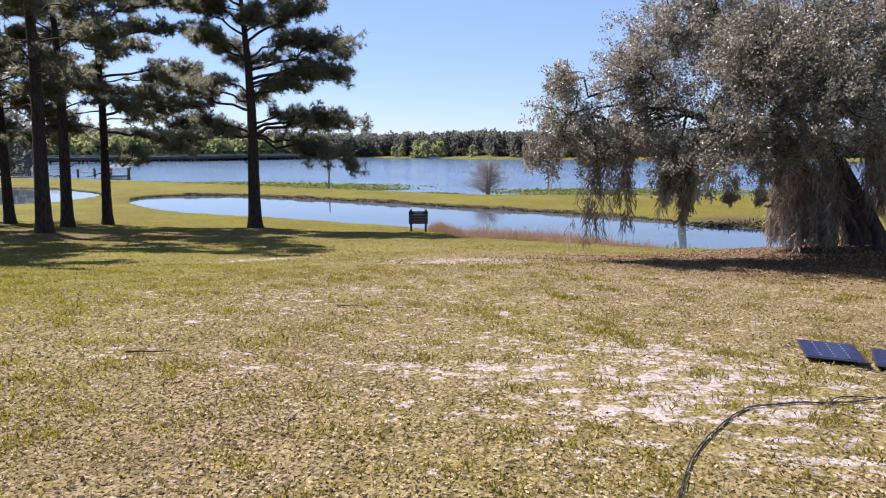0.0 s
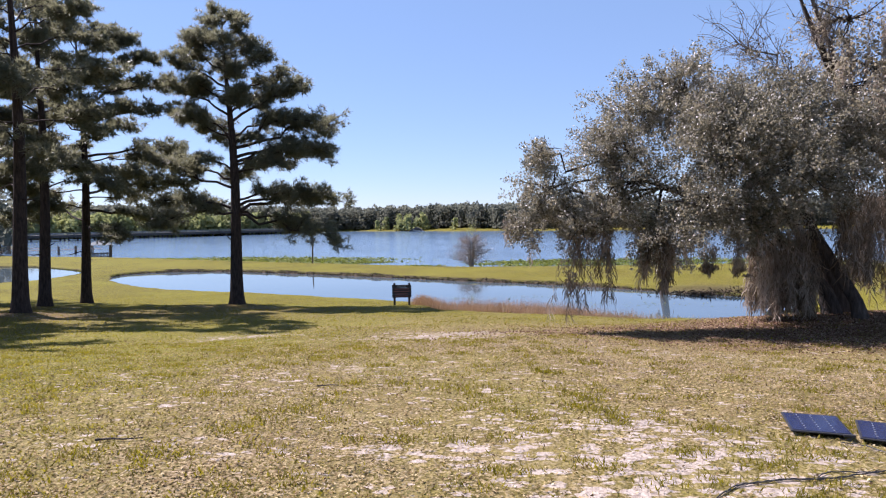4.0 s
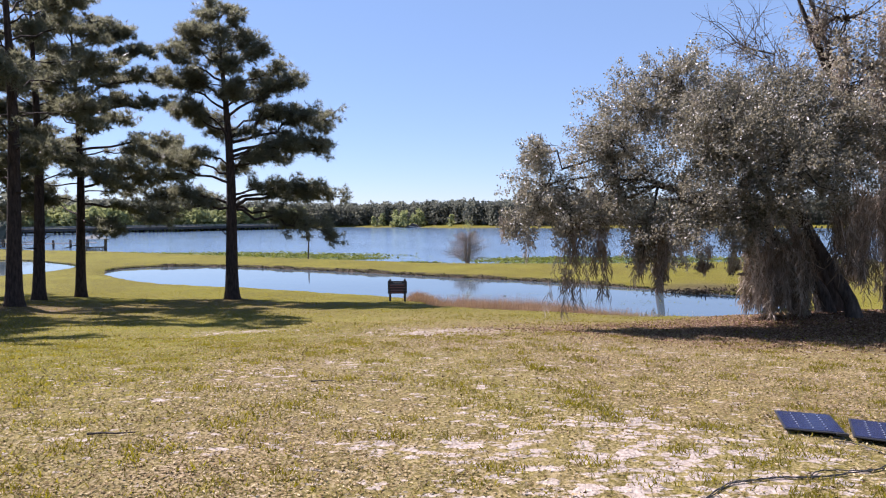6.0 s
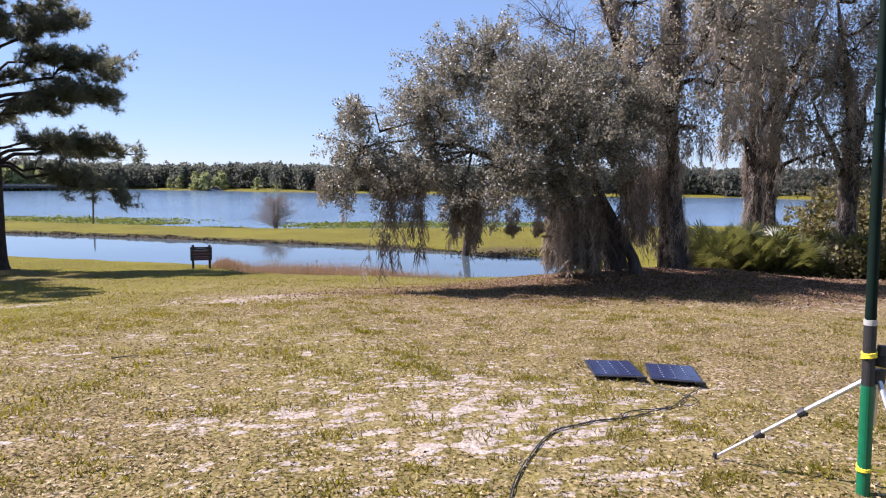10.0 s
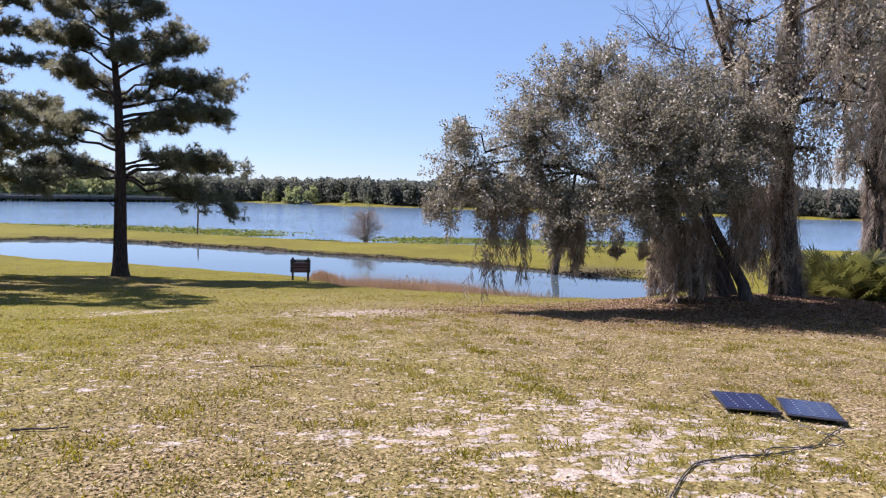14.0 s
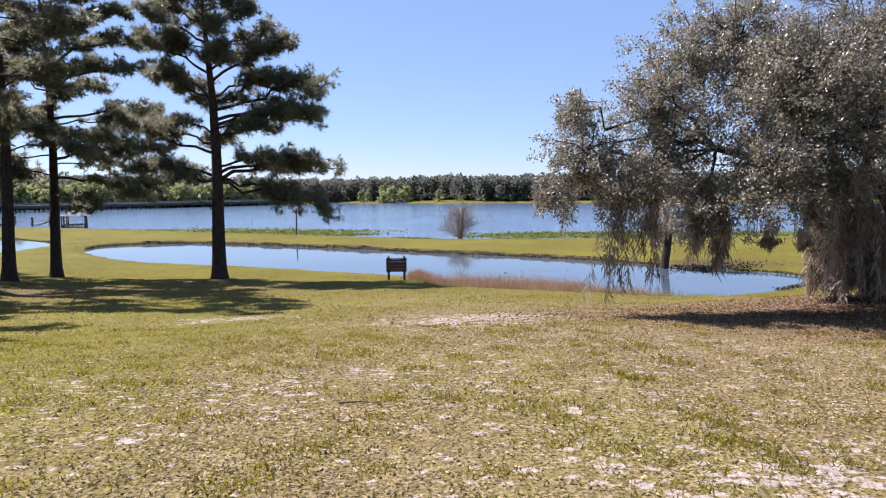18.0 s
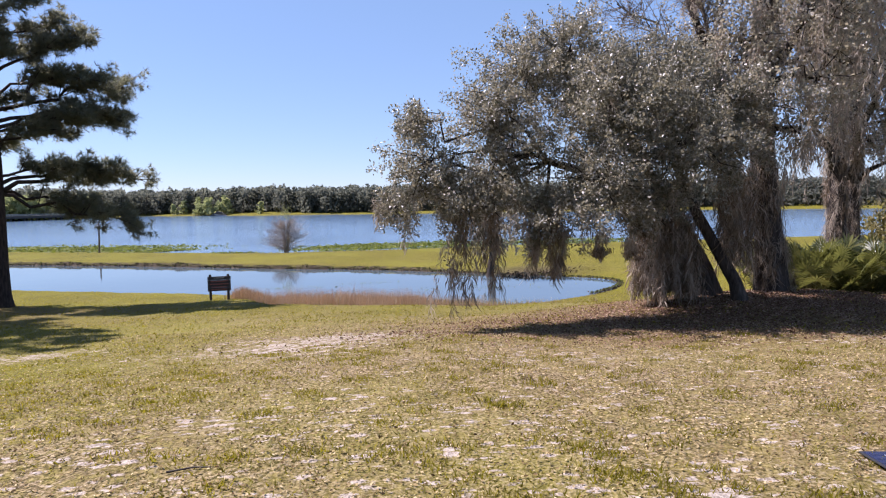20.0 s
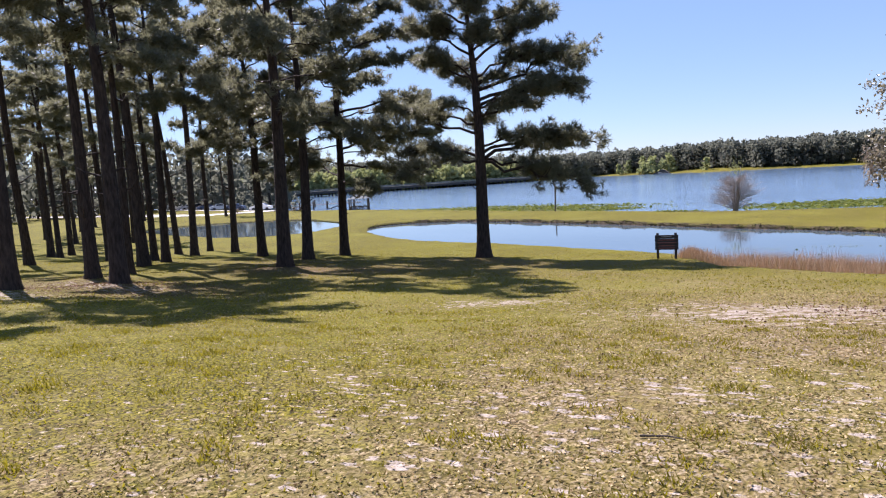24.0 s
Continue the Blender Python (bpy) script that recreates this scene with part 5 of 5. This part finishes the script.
# ---- bridge over the lake ----
def build_bridge():
    a, b = Vector((-182, 210, -2.0)), Vector((-112, 366, -2.0))
    d = b - a
    ang = math.degrees(math.atan2(d.y, d.x))
    t = thing("bridge", a, "long low dark bridge on piles across the lake", "bridge")
    t.rotation_euler = (0, 0, radians(ang))
    L = d.length
    bm = bmesh.new()
    box(bm, (L / 2, 0, -0.1), (L, 7, 1.1))
    part("deck", bm, M_DARK_DECK, t)
    for s in (-3.4, 3.4):
        bm = bmesh.new()
        box(bm, (L / 2, s, 1.1), (L, 0.2, 0.22))
        box(bm, (L / 2, s, 0.7), (L, 0.12, 0.14))
        n = int(L / 4)
        for i in range(n + 1):
            box(bm, (i * L / n, s, 0.75), (0.2, 0.2, 0.8))
        part("railing", bm, M_CONCRETE, t)
    for i in range(int(L / 7) + 1):
        bm = bmesh.new()
        for s in (-2.8, 0, 2.8):
            rod(bm, (i * 7, s, -0.3), (i * 7, s, -3.2), 0.35, 8)
        box(bm, (i * 7, 0, -0.5), (0.7, 7, 0.5))
        part("pile_bent", bm, M_DARK_DECK, t)


build_bridge()


# ---- ramp hut on the far bank ----
def build_spillway():
    t = thing("spillway", (-50, 389, LAKE_Z), "low dark concrete spillway on the far bank", "spillway")
    bm = bmesh.new()
    vs = [bm.verts.new(p) for p in ((-5.5, 0, -0.5), (5.5, 0, -0.5), (2.0, 0, 2.2), (0.0, 0, 2.6), (-5.5, 4, -0.5), (5.5, 4, -0.5), (2.0, 4, 2.2), (0.0, 4, 2.6))]
    for q in ((0, 1, 2, 3), (5, 4, 7, 6), (1, 5, 6, 2), (3, 2, 6, 7), (4, 0, 3, 7), (4, 5, 1, 0)):
        bm.faces.new([vs[i] for i in q])
    part("wing_wall", bm, M_DARK_DECK, t)
    bm = bmesh.new()
    box(bm, (2.5, -0.6, 0.2), (8, 0.8, 0.7), (0, 8, 0), 0.05)
    part("sill", bm, M_CONCRETE, t)


build_spillway()


# ---- dock, tables and cars across the small pond ----
def build_dock(x, y, ang, L, label):
    t = thing("boat_dock", (x, y, LAKE_Z + 0.9), label, "dock", "docks")
    t.rotation_euler = (0, 0, radians(ang))
    for i in range(int(L / 0.5)):
        bm = bmesh.new()
        box(bm, (i * 0.5, 0, 0), (0.46, 2.2, 0.08))
        part("plank", bm, M_TIMBER, t)
    for i in range(int(L / 3) + 1):
        for s in (-1.1, 1.1):
            bm = bmesh.new()
            rod(bm, (i * 3, s, 0.7), (i * 3, s, -1.6), 0.12, 8)
            part("pile", bm, M_TIMBER, t)


build_dock(-92, 121, 40, 14, "weathered timber boat dock on the lake")
build_dock(-108, 128, 30, 12, "weathered timber boat dock on the lake")


def build_table(x, y, ang):
    t = thing("picnic_table", on_land(x, y, 0), "dark weathered picnic table on the grass", "table", "picnic tables")
    t.rotation_euler = (0, 0, radians(ang))
    for nm, sz, dx in (("tabletop", (1.8, 0.75, 0.06), (0, 0, 0.75)), ("bench", (1.8, 0.28, 0.05), (0, 0.7, 0.45)), ("bench", (1.8, 0.28, 0.05), (0, -0.7, 0.45))):
        bm = bmesh.new()
        box(bm, dx, sz, bevel=0.01)
        part(nm, bm, M_TIMBER, t)
    for s in (-0.65, 0.65):
        bm = bmesh.new()
        box(bm, (s, 0.3, 0.36), (0.08, 0.1, 0.85), (28, 0, 0))
        box(bm, (s, -0.3, 0.36), (0.08, 0.1, 0.85), (-28, 0, 0))
        box(bm, (s, 0, 0.42), (0.06, 1.5, 0.1))
        part("trestle", bm, M_TIMBER, t)


for x, y, a in ((-78, 97, 20), (-70, 92, 60), (-86, 95, 110), (-110, 92, 40), (-96, 84, 10)):
    build_table(x, y, a)


def build_car(paint, label):
    t = thing("parked_car", (0, 0, 0), label, "car", "parked cars")
    prof = [(-2.2, 0.35), (-2.25, 0.75), (-2.0, 0.95), (-1.35, 1.02), (-0.75, 1.46), (0.55, 1.5), (1.3, 1.05), (2.05, 0.9), (2.25, 0.65), (2.2, 0.35)]
    bm = bmesh.new()
    lo = [bm.verts.new((x, -0.86, z)) for x, z in prof]
    hi = [bm.verts.new((x, 0.86, z)) for x, z in prof]
    bm.faces.new(lo)
    bm.faces.new(hi[::-1])
    for i in range(len(prof)):
        j = (i + 1) % len(prof)
        bm.faces.new((lo[j], lo[i], hi[i], hi[j]))
    bmesh.ops.recalc_face_normals(bm, faces=bm.faces)
    bmesh.ops.bevel(bm, geom=bm.edges[:], offset=0.06, segments=2, affect='EDGES')
    part("body", bm, paint, t)
    for nm, c, s in (("side_window", (-0.1, 0.875, 1.22), (1.5, 0.02, 0.32)), ("side_window", (-0.1, -0.875, 1.22), (1.5, 0.02, 0.32)), ("windscreen", (0.97, 0, 1.27), (0.05, 1.4, 0.5)), ("rear_window", (-1.1, 0, 1.28), (0.05, 1.4, 0.45))):
        bm = bmesh.new()
        box(bm, c, s, (0, {"windscreen": -58, "rear_window": 54}.get(nm, 0), 0))
        part(nm, bm, M_GLASS_DARK, t)
    for sx in (-1.35, 1.4):
        for sy in (-0.82, 0.82):
            bm = bmesh.new()
            bmesh.ops.create_cone(bm, cap_ends=True, segments=16, radius1=0.33, radius2=0.33, depth=0.2, matrix=pose(sx, sy, 0.33, 90, 0, 0))
            part("wheel", bm, M_TYRE, t)
    return t


CARS = [build_car(m, lab) for m, lab in zip(M_CARS, ("white car parked on the sandy road", "silver car parked on the sandy road", "dark blue car parked on the sandy road", "black car parked on the sandy road"))]
SPOTS = [(-92, 108.5, 25, 0), (-112, 117.5, 60, 1), (-119, 120.5, 55, 2), (-124, 122.5, 62, 3), (-129, 124.8, 58, 1), (-136, 127.8, 60, 0), (-104, 114, 20, 2), (-145, 131.5, 50, 0), (-154, 135.5, 60, 3)]
used = set()
for x, y, a, k in SPOTS:
    m = pose(x, y, land_z(x, y) + 0.07, 0, 0, a)
    if k in used:
        copy_thing(CARS[k], m)
    else:
        CARS[k].matrix_basis = m
        used.add(k)


# ---- folding solar panel and its cable ----
def build_panel(corner, right, back, label):
    """A thin framed panel lying on the grass from a near corner along two edges."""
    w, l = Vector(right), Vector(back)
    W, L = w.length, l.length
    t = thing("solar_panel", corner, label, "solar panel", "solar panels")
    ax = w.normalized()
    nz = ax.cross(l).normalized()
    ay = nz.cross(ax)
    t.matrix_basis = Matrix.Translation(corner) @ Matrix((ax, ay, nz)).transposed().to_4x4()
    bm = bmesh.new()
    box(bm, (W / 2, L / 2, -0.007), (W, L, 0.012), bevel=0.004)
    part("backing", bm, M_PANEL_EDGE, t)
    nx, ny = 4, 8
    for i in range(nx):
        for j in range(ny):
            bm = bmesh.new()
            box(bm, (W * (i + 0.5) / nx * 0.94 + W * 0.03, L * (j + 0.5) / ny * 0.94 + L * 0.03, 0.0012), (W * 0.94 / nx - 0.005, L * 0.94 / ny - 0.005, 0.003))
            part("cell", bm, M_PANEL, t)
    for i in range(1, nx):
        for j in range(1, ny):
            bm = bmesh.new()
            box(bm, (W * 0.03 + W * 0.94 * i / nx, L * 0.03 + L * 0.94 * j / ny, 0.0035), (0.011, 0.011, 0.001), (0, 0, 45))
            part("contact", bm, M_PANEL_LINE, t)
    bm = bmesh.new()
    box(bm, (W - 0.03, -0.008, -0.008), (0.08, 0.02, 0.02), bevel=0.004)
    part("hinge", bm, M_RUBBER, t)
    return t


def g(x, y, up):
    return Vector((x, y, land_z(x, y) + up))


build_panel(g(2.84, 5.75, 0.045), (0.41, -0.11, 0.0), (0.16, 0.58, -0.025), "dark blue solar panel lying on worn sandy grass")
build_panel(g(3.28, 5.61, 0.045), (0.39, -0.17, 0.0), (0.16, 0.58, -0.025), "dark blue solar panel lying on worn sandy grass")


def build_cable(name, pts, r, label):
    line = spline(pts, False, 8)
    z = land(line[:, 0], line[:, 1]) + r * 1.0 + 0.004 + 0.006 * np.abs(np.sin(np.arange(len(line)) * 0.9))
    ob = part(name, arrays_mesh(name, *tube(np.column_stack([line, z]), np.full(len(line), r), 6), True), M_RUBBER)
    tagged(ob, label, "cable", "cables")


build_cable("power_cable", [(1.15, 2.2), (1.22, 3.0), (1.46, 3.73), (1.7, 4.16), (1.98, 4.53), (2.16, 4.62), (2.35, 4.69), (2.56, 4.71), (2.83, 4.82), (3.09, 4.95), (3.36, 5.2), (3.68, 5.46)], 0.0045, "black power cable snaking over the grass")
build_cable("power_cable", [(1.228, 2.992), (1.468, 3.722), (1.708, 4.152), (1.988, 4.522), (2.168, 4.612), (2.358, 4.682), (2.568, 4.702), (2.838, 4.812)], 0.003, "black power cable snaking over the grass")
build_cable("panel_lead", [(2.56, 4.71), (2.69, 4.85), (2.94, 4.89), (3.15, 4.98), (3.25, 4.96), (3.37, 5.06), (3.41, 5.18), (3.39, 5.26)], 0.004, "thin black lead looped beside the solar panels")
build_cable("panel_lead", [(3.12, 5.56), (3.27, 5.51), (3.36, 5.28), (3.35, 5.18), (3.21, 5.03)], 0.004, "thin black lead joining the solar panels")


# ---- mast on a tripod ----
def build_mast():
    x, y = 3.295, 3.46
    z0 = land_z(x, y)
    t = thing("antenna_mast", (x, y, z0), "green telescoping mast strapped to a camera tripod", "mast")
    lean = Vector((-0.024, 0.01, 0.94))

    def at(h):
        return lean * h
    for nm, a, b, r, m, lab in (("lower_tube", 0.0, 0.62, 0.032, M_MAST_GREEN, "bright green tube"), ("middle_tube", 0.6, 0.98, 0.030, M_RUBBER, "black sleeve"), ("upper_tube", 0.96, 2.1, 0.026, M_MAST_DARK, "dark green tube"), ("top_tube", 2.08, 3.3, 0.022, M_MAST_DARK, "dark green tube"), ("tip_tube", 3.28, 4.6, 0.018, M_MAST_DARK, "dark green tube")):
        bm = bmesh.new()
        rod(bm, at(a), at(b), r, 18, r * 0.97)
        part(nm, bm, m, t, lab)
    bm = bmesh.new()
    rod(bm, at(0.955), at(0.985), 0.031, 18)
    part("collar", bm, M_TAPE, t, "pale tape collar")
    bm = bmesh.new()
    rod(bm, at(2.085), at(2.115), 0.029, 18)
    part("collar", bm, M_MAST_DARK, t)
    for h in (0.14, 0.16, 0.78, 0.80):
        bm = bmesh.new()
        bmesh.ops.create_cone(bm, cap_ends=True, segments=18, radius1=0.037, radius2=0.037, depth=0.012, matrix=Matrix.Translation(at(h)) @ pose(0, 0, 0, random.uniform(-14, 14), random.uniform(-14, 14), 0))
        part("cord_wrap", bm, M_YELLOW, t, "yellow cord")
    bm = bmesh.new()
    rod(bm, at(0.15) + Vector((0.03, -0.02, 0)), at(0.12) + Vector((0.09, -0.04, 0.02)), 0.005, 6)
    part("cord_end", bm, M_YELLOW, t, "yellow cord")

    tri = thing("camera_tripod", (x + 0.05, y + 0.02, z0), "silver camera tripod holding the mast upright", "tripod")
    hub = Vector((0.0, 0.0, 0.635))
    bm = bmesh.new()
    rod(bm, (0, 0, 0.59), (0, 0, 0.66), 0.038, 14, 0.042)
    part("spider", bm, M_RUBBER, tri)
    bm = bmesh.new()
    rod(bm, (0, 0, 0.36), (0, 0, 0.66), 0.014, 10)
    part("centre_column", bm, M_ALU, tri)
    bm = bmesh.new()
    box(bm, (0.01, -0.02, 0.71), (0.07, 0.07, 0.06), (0, 0, 20), 0.012)
    rod(bm, (0.0, -0.02, 0.74), (0.0, -0.02, 0.79), 0.028, 12, 0.022)
    part("pan_head", bm, M_RUBBER, tri)
    bm = bmesh.new()
    rod(bm, (0.03, -0.03, 0.72), (0.10, -0.05, 0.725), 0.009, 8)
    rod(bm, (0.09, -0.045, 0.725), (0.115, -0.055, 0.725), 0.016, 10)
    part("knob", bm, M_RUBBER, tri)
    for tx, ty in ((2.79, 3.99), (3.17, 2.96), (3.83, 3.27)):
        foot = Vector((tx - x - 0.05, ty - y - 0.02, land_z(tx, ty) - z0 + 0.012))
        a = hub + (foot - hub).normalized() * 0.03
        cuts = (0.0, 0.42, 0.70, 1.0)
        for i, r in enumerate((0.0135, 0.0115, 0.0095)):
            p, q = a + (foot - a) * cuts[i], a + (foot - a) * cuts[i + 1]
            bm = bmesh.new()
            rod(bm, p, q, r, 10)
            leg = part("leg", bm, M_ALU, tri)
            if i < 2:
                bm = bmesh.new()
                w = (foot - a).normalized()
                rod(bm, q - w * 0.025, q + w * 0.02, r * 1.7, 10)
                box(bm, q + Vector((0.012, -0.014, 0)), (0.03, 0.02, 0.03), bevel=0.004)
                part("clamp", bm, M_RUBBER, leg, "black leg clamp")
        bm = bmesh.new()
        rod(bm, foot + Vector((0, 0, -0.012)), foot + Vector((0, 0, 0.02)), 0.014, 10)
        part("rubber_foot", bm, M_RUBBER, tri)


build_mast()


# ---- grass, fallen leaves and twigs on the near lawn ----
def build_lawn():
    n = 170000
    r = 1.3 + 12.5 * rng.uniform(0, 1, n) ** 0.75
    th = np.radians(rng.uniform(-58, 68, n))
    p = np.stack([r * np.sin(th), r * np.cos(th) + 0.3], 1)
    keep = (wobble(p[:, 0], p[:, 1], 2.7, 6) + rng.normal(size=n) * 0.5 + 0.25 > 0) & (r > 1.3)
    p = p[keep]
    bare, lush = turf(p[:, 0], p[:, 1])
    p = p[rng.random(len(p)) > np.clip(bare * 2.6 - 0.25, 0, 0.97)]
    bare, lush = turf(p[:, 0], p[:, 1])
    v = on_ground(p)
    far = np.clip(1.25 - np.hypot(p[:, 0], p[:, 1]) * 0.05, 0.5, 1)
    h = 0.031 * far * (1 + 0.35 * wobble(p[:, 0], p[:, 1], 1.3, 2))
    fresh = rng.random(len(p)) < np.clip(0.40 + (lush - 0.43) * 1.6 + 0.28 * wobble(p[:, 0], p[:, 1], 1.9, 8) + 0.12 * wobble(p[:, 0], p[:, 1], 5.1, 3), 0.04, 0.95)
    tagged(part("lawn_grass", arrays_mesh("lawn_grass", *blade_mesh(v[fresh], h[fresh], 0.013, 1.2)), M_TUFT), "short patchy green lawn grass", "grass", kind="stuff")
    tagged(part("dry_grass", arrays_mesh("dry_grass", *blade_mesh(v[~fresh], h[~fresh] * 0.8, 0.013, 1.6)), M_BLADE), "short dry straw-coloured lawn grass", "grass", kind="stuff")
    # the coarser cover farther down the slope
    m = 110000
    r = 13 + 32 * rng.uniform(0, 1, m) ** 0.9
    th = np.radians(rng.uniform(-68, 40, m))
    q = np.stack([r * np.sin(th), r * np.cos(th) + 0.3], 1)
    bare, lush = turf(q[:, 0], q[:, 1])
    dry = np.clip(line_distance(q[:, 0], q[:, 1], POND_LINE), -1, 1) > 0.3
    q = q[dry & (rng.random(m) > bare * 2.6 - 0.2) & (wobble(q[:, 0], q[:, 1], 0.9, 4) + rng.normal(size=m) * 0.5 > -0.2)]
    pale = rng.random(len(q)) < np.clip(0.62 - 0.62 * turf(q[:, 0], q[:, 1])[1] + 0.3 * wobble(q[:, 0], q[:, 1], 0.7, 9), 0.03, 0.7)
    w = on_ground(q)
    tagged(part("slope_grass", arrays_mesh("slope_grass", *blade_mesh(w[~pale], np.full((~pale).sum(), 0.035), 0.03, 1.2)), M_TUFT), "green grass down the slope to the pond", "grass", kind="stuff")
    tagged(part("slope_dry_grass", arrays_mesh("slope_dry_grass", *blade_mesh(w[pale], np.full(pale.sum(), 0.03), 0.03, 1.4)), M_BLADE), "dry straw grass down the slope to the pond", "grass", kind="stuff")
    # greener tufts
    k = 600
    r = 1.6 + 11 * rng.uniform(0, 1, k) ** 0.8
    th = np.radians(rng.uniform(-55, 66, k))
    q = np.stack([r * np.sin(th), r * np.cos(th) + 0.3], 1)
    q = np.repeat(q, 60, 0) + rng.normal(size=(k * 60, 2)) * [0.09, 0.06]
    tagged(part("grass_tufts", arrays_mesh("grass_tufts", *blade_mesh(on_ground(q), np.full(len(q), 0.042), 0.010, 0.8)), M_TUFT), "fresh green tufts in the thin lawn", "grass", kind="stuff")
    n = 150000
    r = 1.2 + 16 * rng.uniform(0, 1, n) ** 0.8
    th = np.radians(rng.uniform(-58, 68, n))
    p = np.stack([r * np.sin(th), r * np.cos(th) + 0.3], 1)
    bare, lush = turf(p[:, 0], p[:, 1])
    keep = rng.random(n) > np.clip(bare * 3.0 - 0.4, 0, 0.95) + np.clip((lush - 0.42) * 2.6, 0, 0.9)
    p = p[keep]
    v = on_ground(p)
    v[:, 2] += 0.012
    tagged(part("fallen_leaves", arrays_mesh("fallen_leaves", *leaf_mesh(v, 0.014, 1.9, 0.8)), M_FALLEN), "dry oak leaves strewn over the lawn", "leaves", kind="stuff")
    w = on_ground(np.concatenate([scatter_in(46000, 8.2, 13.3, 6.5, 2.3), scatter_in(6000, 15.5, 15.2, 6.0, 1.6), scatter_in(9000, -17, 14.6, 5.0, 2.6)]))
    w[:, 2] += 0.014
    tagged(part("leaf_litter", arrays_mesh("leaf_litter", *leaf_mesh(w, 0.022, 1.8, 0.75)), M_LITTER), "brown leaf litter under the trees", "leaves", kind="stuff")


build_lawn()


def build_stick(pts, r, label):
    line = np.array(pts, float)
    z = land(line[:, 0], line[:, 1]) + r + 0.008
    ob = part("fallen_stick", arrays_mesh("fallen_stick", *tube(np.column_stack([line, z]), np.linspace(r, r * 0.5, len(line)), 6), True), M_OAK_BARK)
    tagged(ob, label, "stick", "sticks")


build_stick([(-2.42, 5.08), (-2.3, 5.1), (-2.2, 5.09), (-2.08, 5.14)], 0.009, "thin dead stick lying on the grass")
build_stick([(-1.25, 6.9), (-1.1, 6.93), (-1.0, 6.9)], 0.007, "thin dead stick lying on the grass")
